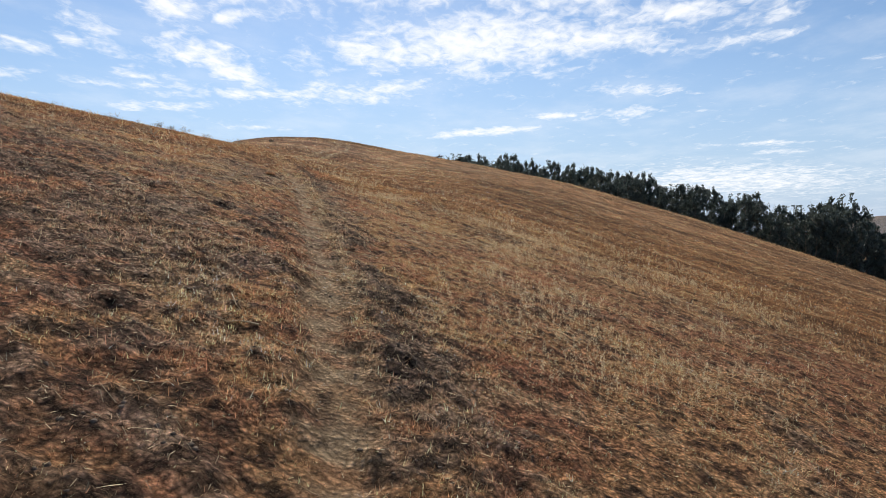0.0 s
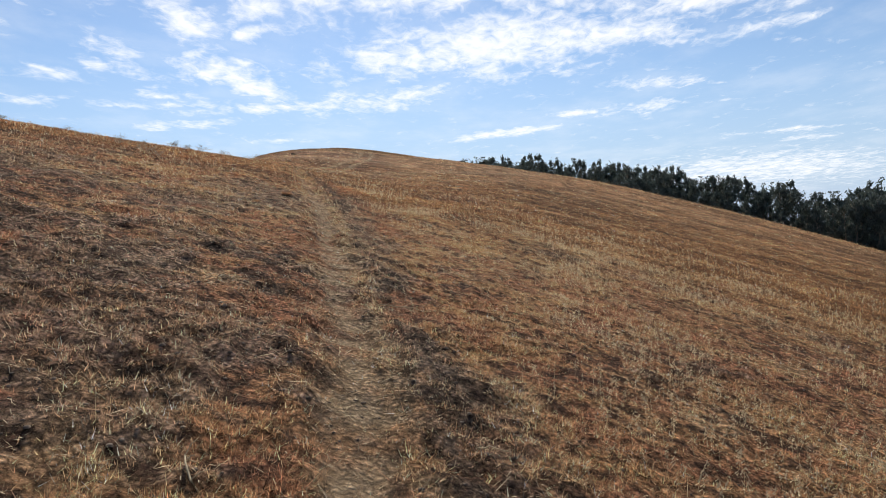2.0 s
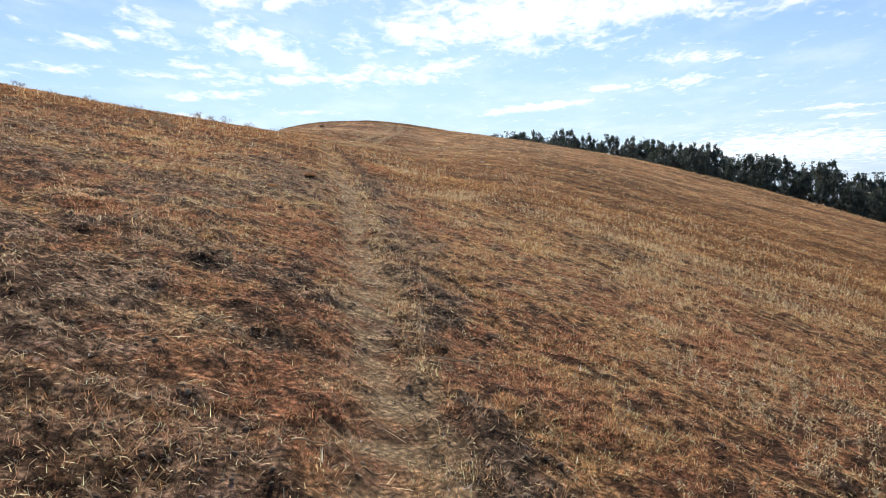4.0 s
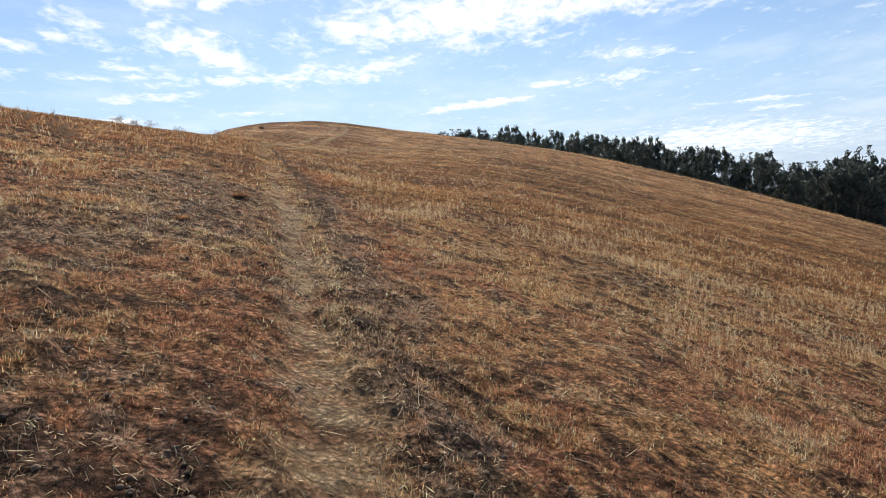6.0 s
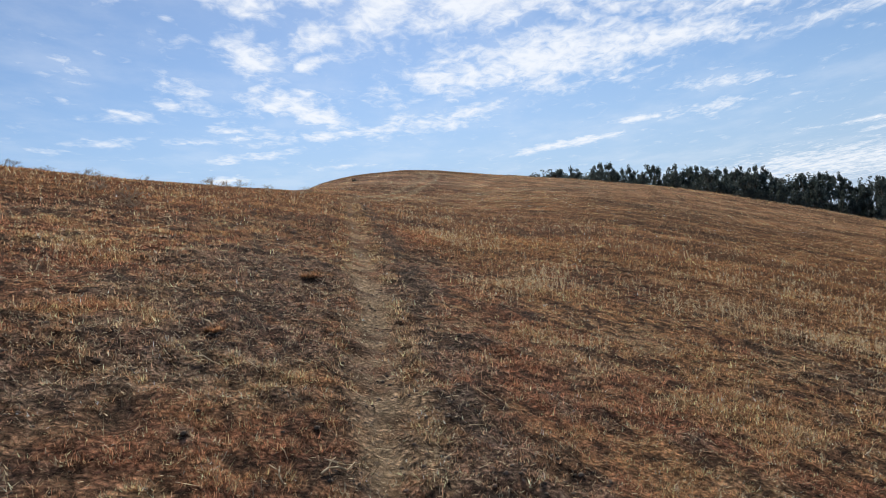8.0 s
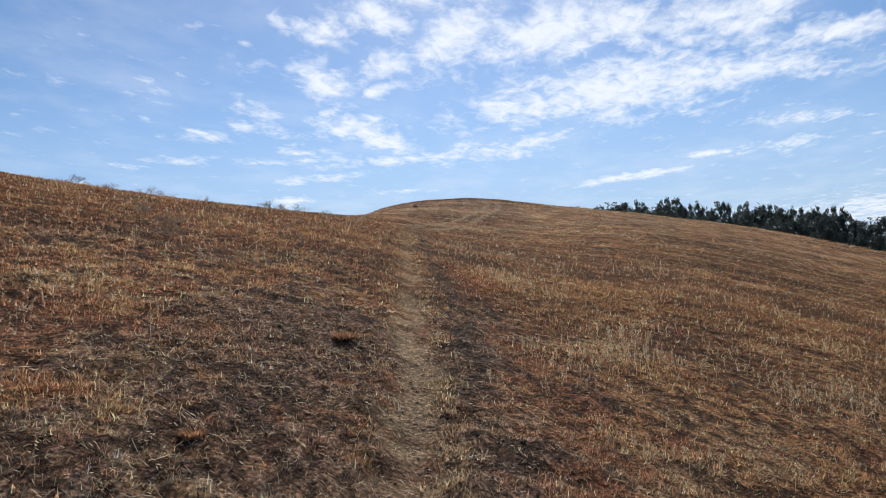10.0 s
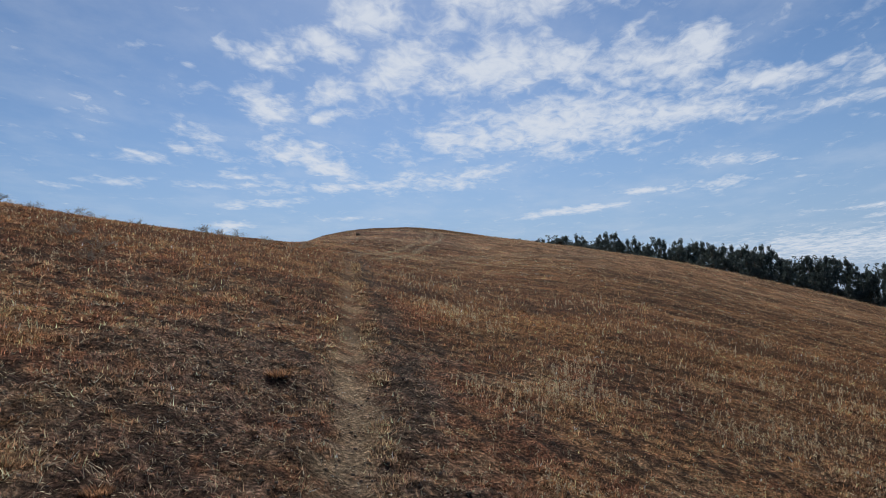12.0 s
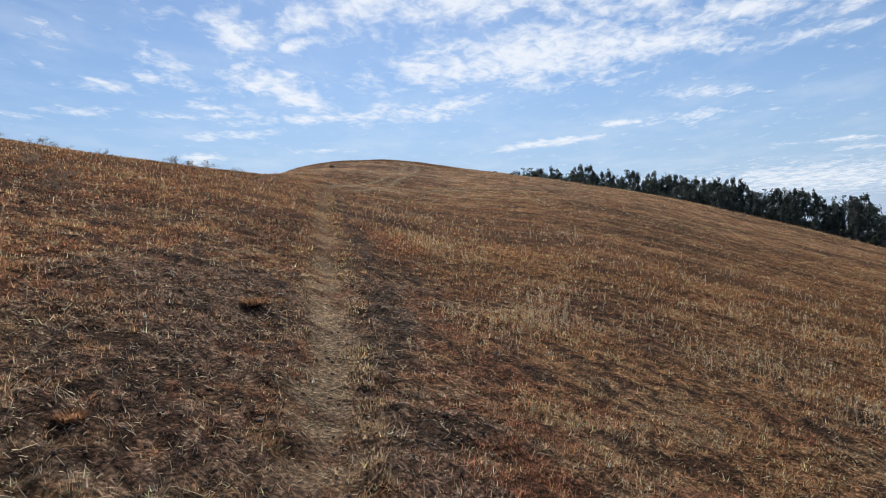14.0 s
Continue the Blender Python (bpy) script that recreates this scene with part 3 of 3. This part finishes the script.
x, y, r = scatter(145000, 1.5, 19, 1.0)
x2, y2, r2 = scatter(90000, 1.5, 8, 1.0)
x, y, r = np.append(x, x2), np.append(y, y2), np.append(r, r2)
keep = rng.random(len(x)) < turf_keep(x, y)
x, y, r = x[keep], y[keep], r[keep]
size = 0.022 + 0.034 * ease(fractal(x, y, 1.3, 211, 3), 0.35, 0.7)
grass("short_grass", "short grazed dry russet and golden grass on the hillside", x, y, r, 6, size * (1 + r * 0.012), 0.022 + 0.003 * r, 1.1, BLADE, 0.22, 0.4)

# fuller tufts that stand up from the mat
x, y, r = scatter(180000, 1.5, 22, 1.0)
keep = rng.random(len(x)) < ease(tuft_noise(x, y), 0.50, 0.66) * (1 - 0.95 * trail_amount(x, y)) * (1 - 0.75 * churned_amount(x, y))
x, y, r = x[keep], y[keep], r[keep]
size = 0.030 + 0.028 * ease(fractal(x, y, 1.3, 211, 3), 0.35, 0.7)
grass("grass_tufts", "small upright tufts of russet and golden dry grass", x, y, r, 10, size * (1 + 0.015 * r), 0.026 + 0.002 * r, 0.85, BLADE, 0.20, 0.45)

# bleached straw along both lips of the trail
y = rng.uniform(1.0, 40, 9500)
lip = np.where(rng.random(len(y)) < 0.72, 0.27, -0.29) + rng.normal(0, 0.08, len(y))
x = np.interp(y, TRAIL_Y, TRAIL_X) + lip / 0.97
keep = rng.random(len(y)) < 0.75 * ease(fractal(x, y, 0.6, 151, 3), 0.45, 0.65)
x, y = x[keep], y[keep]
grass("trail_fringe", "bleached straw tufts along the edges of the trail", x, y, np.maximum(3, y - 9), 9, 0.03 + 0.05 * rng.random(len(x)), 0.05 + 0 * x, 0.95, BLADE, 0.6, 0.4)

x, y, r = scatter(85000, 16, 80, 1.3)
keep = rng.random(len(x)) < turf_keep(x, y)
x, y, r = x[keep], y[keep], r[keep]
grass("distant_grass", "dry golden grass farther up the slope", x, y, r, 5, (0.05 + 0.04 * rng.random(len(x))) * (1 + r * 0.005), 0.06 + 0.005 * r, 0.75, BLADE, 0.22, 0.55)

# a fringe of standing grass on the crest of the upper slope, and the far slope
a = np.radians(rng.uniform(-44, -16, 9000))
r = rng.uniform(22, 52, len(a))
x, y = -1.5 + r * np.sin(a), 8 + r * np.cos(a)
grass("crest_grass", "tall dry pale grass along the crest of the slope", x, y, r * 0.6, 5, 0.035 + 0.05 * rng.random(len(x)), 0.2 + 0.004 * r, 0.9, BLADE, 0.25)
a = np.radians(rng.uniform(-20, 36, 12000))
r = rng.uniform(75, 172, len(a))
x, y = r * np.sin(a), r * np.cos(a)
grass("far_grass", "dry golden grass on the far shoulder of the hill", x, y, r, 5, 0.08 + 0.10 * rng.random(len(x)), 0.3 + 0.004 * r, 0.9, BLADE, 0.3)


a = np.radians(rng.uniform(-17.5, -4.5, 5000))
r = rng.uniform(132, 141, len(a))
x, y = r * np.sin(a), r * np.cos(a)
grass("knoll_brush", "low dark brush along the top of the knoll", x, y, r * 0.8, 6, (0.12 + 0.2 * rng.random(len(x))) * (0.35 + 0.65 * np.exp(-((np.degrees(a) + 11) / 5) ** 2)), 0.3 + 0.004 * r, 0.6, BLADE, 0.04)


def wild_oats(name, label, x, y, r):
    """Thin stalks with drooping pale husks."""
    n = len(x)
    z = ground_height(x, y)
    h = rng.uniform(0.10, 0.21, n)
    a = rng.uniform(0, 2 * math.pi, n)
    tilt = rng.uniform(0.02, 0.35, n)
    w = 0.0006 + 0.00013 * r
    tx, ty, tz = x + np.cos(a) * np.sin(tilt) * h, y + np.sin(a) * np.sin(tilt) * h, z + np.cos(tilt) * h
    stalk = np.stack([np.stack([x - w, y, z - 0.01], 1), np.stack([x + w, y, z - 0.01], 1), np.stack([tx, ty, tz], 1)], 1)
    faces = [stalk]
    for k in range(6):
        f = 0.62 + 0.075 * k
        px, py, pz = x + (tx - x) * f, y + (ty - y) * f, z + (tz - z) * f
        b = rng.uniform(0, 2 * math.pi, n)
        s = rng.uniform(0.016, 0.028, n)
        wide = 0.0040 + 0.00045 * r
        qx, qy = px + np.cos(b) * s, py + np.sin(b) * s
        faces.append(np.stack([np.stack([px, py, pz + 0.004], 1), np.stack([qx + np.sin(b) * wide, qy - np.cos(b) * wide, pz - s * 0.55], 1),
                               np.stack([qx - np.sin(b) * wide, qy + np.cos(b) * wide, pz - s * 0.75], 1)], 1))
    tri = np.stack(faces, 1).reshape(-1, 3)
    count = len(tri) // 3
    col = np.repeat(np.array((0.66, 0.52, 0.31))[None] * rng.uniform(0.8, 1.15, n)[:, None], len(faces) * 3, axis=0)
    me = raw_mesh(name, tri, np.arange(len(tri)), np.full(count, 3), OAT, col)
    return tagged(new(name, me), label, "wild oats", kind="stuff")


x, y, r = scatter(44000, 3, 34, 1.0)
q = beside_trail(x, y)
chance = 0.8 * ease(q, 0.9, 2.2) * (1 - 0.7 * ease(r, 10, 20)) * ease(fractal(x, y, 1.5, 221, 3), 0.50, 0.68) + 0.10 * ease(-q, 1.5, 3) * ease(fractal(x, y, 1.5, 231, 3), 0.55, 0.7) + 0.02
keep = rng.random(len(x)) < chance * (1 - trail_amount(x, y))
wild_oats("wild_oats", "pale dry wild oat stalks with drooping husks on the lower slope", x[keep], y[keep], r[keep])


def straw_litter():
    x, y, r = scatter(90000, 1.5, 15, 1.0)
    keep = rng.random(len(x)) < 0.12 + 0.75 * np.maximum(churned_amount(x, y), 0.4 * trail_amount(x, y)) * (1 - 0.7 * lower_edge(x, y))
    x, y, r = x[keep], y[keep], r[keep]
    n = len(x)
    length, a = rng.uniform(0.010, 0.040, n) + 0.09 * (rng.random(n) < 0.02), rng.uniform(0, 2 * math.pi, n)
    x2, y2 = x + np.cos(a) * length, y + np.sin(a) * length
    z1, z2 = ground_height(x, y) + 0.006, ground_height(x2, y2) + 0.006 + rng.random(n) * 0.03
    w = 0.0009 + 0.00030 * r
    sx, sy = -np.sin(a) * w, np.cos(a) * w
    top = np.stack([(x + x2) / 2, (y + y2) / 2, (z1 + z2) / 2 + w * 1.5], 1)
    verts = np.stack([np.stack([x - sx, y - sy, z1], 1), np.stack([x2 - sx, y2 - sy, z2], 1), np.stack([x2 + sx, y2 + sy, z2], 1),
                      np.stack([x + sx, y + sy, z1], 1), top], 1).reshape(-1, 3)
    first = np.arange(n)[:, None] * 5
    loops = (first + np.array([0, 1, 4, 1, 2, 4, 2, 3, 4, 3, 0, 4])[None]).ravel()
    me = raw_mesh("straw_litter", verts, loops, np.full(n * 4, 3), STRAW_MAT)
    tagged(new("straw_litter", me), "broken pale straw strewn over the trodden ground", "straw", kind="stuff")


straw_litter()

# ---------------------------------------------------------------- clods


def lump(seed, rings=5, around=8):
    """A rough rounded lump of unit radius, flattened below."""
    gen = np.random.default_rng(seed)
    verts, loops, sizes = [(0, 0, 0.8 * gen.uniform(0.8, 1.1))], [], []
    for i in range(1, rings):
        p = math.pi * i / rings * 0.8
        for j in range(around):
            a = 2 * math.pi * (j + 0.5 * (i % 2)) / around
            s = gen.uniform(0.72, 1.2)
            verts.append((math.sin(p) * math.cos(a) * s, math.sin(p) * math.sin(a) * s, math.cos(p) * 0.75 * s))
    for j in range(around):
        loops += [0, 1 + j, 1 + (j + 1) % around]
        sizes.append(3)
    for i in range(rings - 2):
        for j in range(around):
            a, b = 1 + i * around + j, 1 + i * around + (j + 1) % around
            loops += [a, a + around, b + around, b]
            sizes.append(4)
    return np.array(verts), np.array(loops), np.array(sizes)


def clods():
    x, y, r = scatter(34000, 1.5, 18, 1.0)
    keep = rng.random(len(x)) < 0.01 + 0.6 * churned_amount(x, y)
    x, y, r = x[keep], y[keep], r[keep]
    shapes = [lump(s, 4, 6) for s in range(5)]
    z = ground_height(x, y)
    vs, ls, ss, base = [], [], [], 0
    for i in range(len(x)):
        v, l, s = shapes[i % 5]
        size = 0.006 + 0.013 * rng.random() ** 2.0 + 0.0005 * r[i]
        a = rng.random() * 6.28
        c, n = math.cos(a) * size, math.sin(a) * size
        vs.append(np.stack([x[i] + v[:, 0] * c - v[:, 1] * n, y[i] + v[:, 0] * n + v[:, 1] * c, z[i] + v[:, 2] * size * 0.8], 1))
        ls.append(l + base), ss.append(s)
        base += len(v)
    me = raw_mesh("soil_clods", np.concatenate(vs), np.concatenate(ls), np.concatenate(ss), CLOD, smooth=True)
    tagged(new("soil_clods", me), "small dark crumbly soil clods beside the trail", "soil clods", kind="stuff")


clods()


def dark_clump(x, y, size, seed, label):
    """A low heap of dug earth with dead grass growing out of it."""
    gen = np.random.default_rng(seed)
    root = new("dirt_mound")
    v, l, s = lump(seed, 9, 18)
    v = v * np.array((1.3, 1.0, 0.26)) * size * (1 + 0.25 * gen.normal(size=(len(v), 1)) * 0.5)
    part("earth", raw_mesh("earth", v, l, s, MOUND, smooth=True), root)
    n = 260
    a, o = gen.uniform(0, 6.28, n), gen.random(n) ** 0.5 * size * 1.25
    h, w = size * gen.uniform(0.4, 1.1, n), 0.006
    px, py, pz = np.cos(a) * o, np.sin(a) * o, size * 0.30 * (1 - (o / size / 1.25) ** 2)
    b = a + gen.normal(0, 0.6, n)
    tip = np.stack([px + np.cos(b) * h * 0.7, py + np.sin(b) * h * 0.7, pz + h * 0.7], 1)
    verts = np.stack([np.stack([px - np.sin(b) * w, py + np.cos(b) * w, pz - 0.01], 1), np.stack([px + np.sin(b) * w, py - np.cos(b) * w, pz - 0.01], 1), tip], 1).reshape(-1, 3)
    shade = np.array((0.32, 0.17, 0.085))[None] * gen.uniform(0.4, 1.9, n)[:, None]
    part("dead_grass", raw_mesh("dead_grass", verts, np.arange(n * 3), np.full(n, 3), BLADE, np.repeat(shade, 3, axis=0)), root, "dark withered grass blades")
    root.location = (x, y, float(ground_height(x, y)) - 0.04 * size)
    tagged(root, label, "dirt mound", "dirt mounds")


for i, (x, y, size) in enumerate([(-4.54, 18.06, 0.09), (-4.32, 15.0, 0.055), (-4.09, 17.16, 0.06)]):
    dark_clump(x, y, size, 40 + i, "dark lump of dug-up earth with withered grass")

# ---------------------------------------------------------------- stalks and bushes


def dry_stalk(x, y, length, seed, label, bend=0.5):
    gen = random.Random(seed)
    verts, loops, sizes = [], [], []
    a, points, px, py = gen.random() * 6.28, [], 0.0, 0.0
    z0 = float(ground_height(x, y))
    for i in range(6):
        points.append((px, py, float(ground_height(x + px, y + py)) - z0 + 0.012 + 0.03 * math.sin(i * 0.6) * gen.random()))
        a += gen.uniform(-bend, bend)
        px, py = px + math.cos(a) * length / 5, py + math.sin(a) * length / 5
    tube(points, [0.0062 - 0.0007 * i for i in range(6)], 5, verts, loops, sizes)
    for k in range(3):
        p = Vector(points[1 + k])
        q = p + Vector((gen.uniform(-1, 1), gen.uniform(-1, 1), gen.uniform(0.1, 0.9))) * length * 0.22
        tube([p, (p + q) / 2 + Vector((0, 0, 0.01)), q], [0.003, 0.0025, 0.0015], 4, verts, loops, sizes)
    me = raw_mesh("dry_stalk", np.array([tuple(v) for v in verts]), np.array(loops), np.array(sizes), STRAW_MAT, smooth=True)
    ob = tagged(new("dry_stalk", me), label, "dry stalk", "fallen stalks")
    ob.location = (x, y, z0)


for i, (x, y, length) in enumerate([(-1.26, 4.66, 0.34), (-1.45, 4.9, 0.30), (-1.12, 4.55, 0.22), (-1.28, 8.93, 0.42), (-1.7, 7.2, 0.2),
                                    (-2.9, 13.1, 0.3), (-3.0, 12.9, 0.22), (-2.75, 13.4, 0.25), (-2.6, 8.3, 0.3), (-0.4, 6.1, 0.2), (-3.9, 14.2, 0.26), (-4.2, 17.3, 0.24)]):
    dry_stalk(x, y, length, 300 + i, "bleached dry weed stalk lying on the turf")


def dry_bush(seed, size):
    """A wiry leafless bush: stems that fork three times."""
    gen = random.Random(seed)
    stems = tips = ([], [], [])

    def grow(p, way, length, thick, depth):
        mid = p + way * length * 0.5 + Vector((gen.uniform(-1, 1), gen.uniform(-1, 1), gen.uniform(-0.3, 0.6))) * length * 0.10
        end = p + way * length
        lists = stems if depth < 2 else tips
        tube([p, mid, end], [thick, thick * 0.8, thick * 0.55], 4 if depth < 2 else 3, *lists)
        if depth < 3:
            for _ in range(gen.choice((3, 3, 4))):
                turn = Vector((gen.uniform(-1, 1), gen.uniform(-1, 1), gen.uniform(-0.35, 0.75)))
                grow(p + (end - p) * gen.uniform(0.55, 1.0), (way * 0.8 + turn * 0.75).normalized(), length * gen.uniform(0.5, 0.8), thick * 0.6, depth + 1)

    for _ in range(7):
        a = gen.random() * 6.28
        grow(Vector((0, 0, -0.02)), Vector((math.cos(a), math.sin(a), gen.uniform(0.35, 1.0))).normalized(), size * gen.uniform(0.28, 0.5), size * 0.016, 0)
    v, l, s = stems
    return new("dry_bush", raw_mesh("dry_bush", np.array([tuple(p) for p in v]), np.array(l), np.array(s), TWIG))


bush_kinds = [dry_bush(500 + i, 1.0) for i in range(4)]
BUSHES = [(-26.9, 40.5, 0.95), (-25.7, 41.5, 0.7), (-24.2, 42.4, 0.8), (-23.4, 42.9, 0.6), (-16.9, 42.0, 1.0), (-16.2, 42.2, 0.8), (-14.9, 43.5, 0.55), (-12.6, 41.6, 0.75),
          (-10.79, 24.4, 0.55), (-12.3, 25.6, 0.45), (-9.4, 22.3, 0.4), (-20.8, 42.0, 0.45)]
for i, (x, y, size) in enumerate(BUSHES):
    at = pose(x, y, float(ground_height(x, y)), 0, 0, i * 67)
    if i < 4:
        ob = bush_kinds[i]
        ob.matrix_basis = at
        ob.scale = (size, size, size)
    else:
        ob = copy_thing(bush_kinds[i % 4], at)
        ob.scale = (size, size, size)
    if size > 0.55:
        ob.scale = (size * 1.3, size * 1.3, size * 0.78)
    tagged(ob, "leafless wiry dry bush standing on the grassy crest" if size > 0.55 else "small wiry dry weed on the grassy slope", "bush", "dry bushes")

# ---------------------------------------------------------------- trees


def leaf_cloud(gen, centers, radii, per, leaf):
    """Many small leaf faces round the given centres."""
    n = len(centers) * per
    c, r = np.repeat(centers, per, axis=0), np.repeat(radii, per)
    v = gen.normal(size=(n, 3))
    v /= np.linalg.norm(v, axis=1)[:, None]
    p = c + v * (1.35 * r * gen.random(n) ** 0.8)[:, None] * np.array((0.85, 0.85, 1.2))
    a = gen.normal(size=(n, 3)) * leaf * gen.uniform(0.6, 1.4, n)[:, None]
    b = gen.normal(size=(n, 3)) * leaf * 0.9
    a[:, 2] -= leaf * 0.5
    verts = np.stack([p - a * 0.5 - b * 0.4, p - a * 0.5 + b * 0.6, p + a * 0.7], 1).reshape(-1, 3)
    return verts, np.arange(n * 3), np.full(n, 3)


def gum_tree(seed, height, slim):
    gen, pick = np.random.default_rng(seed), random.Random(seed)
    root = new("eucalyptus_tree")
    trunk = limbs = ([], [], [])
    lean = Vector((pick.uniform(-0.05, 0.05), pick.uniform(-0.05, 0.05), 1))
    line = [lean * (height * 0.78 * i / 7) + Vector((math.sin(i * 1.3 + seed) * 0.25, math.cos(i * 1.7 + seed) * 0.25, 0)) * (i > 0) for i in range(8)]
    line[0].z = -0.6
    tube(line, [0.42 - 0.045 * i for i in range(8)], 8, *trunk)
    centers, radii = [], []
    for k in range(20):
        f = 0.08 + 0.92 * k / 19
        i = min(int(f * 7), 6)
        p = line[i].lerp(line[i + 1], f * 7 - i)
        a = k * 2.4 + pick.uniform(-0.5, 0.5)
        reach = height * (0.17 if slim else 0.23) * pick.uniform(0.55, 1.15) * (1.1 - 0.55 * abs(f - 0.5))
        end = p + Vector((math.cos(a) * reach, math.sin(a) * reach, height * pick.uniform(0.06, 0.17)))
        mid = p.lerp(end, 0.5) + Vector((0, 0, -0.04 * height * pick.random()))
        tube([p, mid, end], [0.13, 0.09, 0.04], 5, *limbs)
        for _ in range(pick.choice((3, 4, 5))):
            o = Vector((pick.gauss(0, 1), pick.gauss(0, 1), pick.gauss(0, 0.7))) * height * 0.045
            centers.append(tuple(p.lerp(end, pick.uniform(0.55, 1.05)) + o))
            radii.append(height * pick.uniform(0.030, 0.064))
    top = line[-1]
    for _ in range(7):
        o = Vector((pick.gauss(0, 1) * height * 0.05, pick.gauss(0, 1) * height * 0.05, pick.uniform(0.0, height * 0.20)))
        centers.append(tuple(top + o))
        radii.append(height * pick.uniform(0.025, 0.055))
        tube([top, (top + Vector(centers[-1])) / 2, Vector(centers[-1])], [0.08, 0.06, 0.03], 4, *limbs)
    v, l, s = trunk
    part("trunk", raw_mesh("trunk", np.array([tuple(p) for p in v]), np.array(l), np.array(s), BARK, smooth=True), root, "pale peeling trunk and limbs")
    v, l, s = leaf_cloud(gen, np.array(centers), np.array(radii), 39, height * 0.0195)
    part("crown", raw_mesh("crown", v, l, s, LEAF), root, "dark grey-green leaf clumps with gaps")
    root["tall"] = height
    return root


KIND_HEIGHT = 20.0
tree_kinds = [gum_tree(700 + i, KIND_HEIGHT, i % 2 == 0) for i in range(7)]
used = set()


def plant(kind, bearing, distance, tall, turn, label, group):
    a = radians(bearing)
    x, y = distance * math.sin(a), distance * math.cos(a)
    z = float(ground_height(x, y))
    size = tall / KIND_HEIGHT
    at = pose(x, y, z, 0, 0, turn)
    ob = tree_kinds[kind] if kind not in used else copy_thing(tree_kinds[kind], at)
    used.add(kind)
    ob.matrix_basis = at
    ob.scale = (size * 0.74, size * 0.74, size)
    tagged(ob, label, "tree", group)
    return ob


pick = random.Random(11)
# rows of the belt: distance, spacing in degrees, how much lower than the belt's top line
for distance, gap, low in ((236, 0.66, 3.2), (252, 0.62, 0.3)):
    bearing = -4.2 + pick.random()
    while bearing < 45:
        a = radians(bearing)
        base = float(ground_height(distance * math.sin(a), distance * math.cos(a)))
        top = EYE + distance * math.tan(radians(float(treetops(bearing))))
        tall = top - base - low + pick.choice((-3.4, -2, -1.2, -0.5, 0.1, 0.5, 1.0))
        if bearing > -3 or pick.random() < 0.8:
            plant(pick.randrange(7), bearing, distance + pick.uniform(-5, 5), max(10, min(tall, 28)), pick.random() * 360,
                  "tall dark eucalyptus in the belt of trees behind the hill", "trees behind the hill")
        bearing += gap * pick.uniform(0.65, 1.4)
# the broad tree that stands above the others
plant(1, 29.8, 247, 23.2, 40, "tall broad eucalyptus rising above the belt of trees", "trees behind the hill")
# woods on the far hill
for i in range(60):
    plant(pick.randrange(7), pick.uniform(34.8, 46), pick.uniform(660, 760), pick.uniform(4, 7), pick.random() * 360, "distant dark tree on the far wooded hill", "trees on the far hill")


def far_shrub(x, y, size, seed):
    gen = np.random.default_rng(seed)
    root = new("shrub")
    c = gen.normal(size=(9, 3)) * np.array((0.5, 0.5, 0.25)) * size + np.array((0, 0, size * 0.45))
    v, l, s = leaf_cloud(gen, c, np.full(9, size * 0.35), 30, size * 0.14)
    part("foliage", raw_mesh("foliage", v, l, s, SHRUB), root)
    stems = ([], [], [])
    for k in range(5):
        tube([(0, 0, -0.1), tuple(c[k] * 0.5), tuple(c[k])], [0.05, 0.035, 0.015], 4, *stems)
    part("stems", raw_mesh("stems", np.array([tuple(p) for p in stems[0]]), np.array(stems[1]), np.array(stems[2]), TWIG), root)
    root.location = (x, y, float(ground_height(x, y)))
    tagged(root, "small dark shrub on the grassy knoll", "shrub", "shrubs on the knoll")


for i, (x, y, size) in enumerate([(-25.8, 103.0, 0.38), (-0.8, 145, 0.6), (3.2, 147, 0.8)]):
    far_shrub(x, y, size, 900 + i)
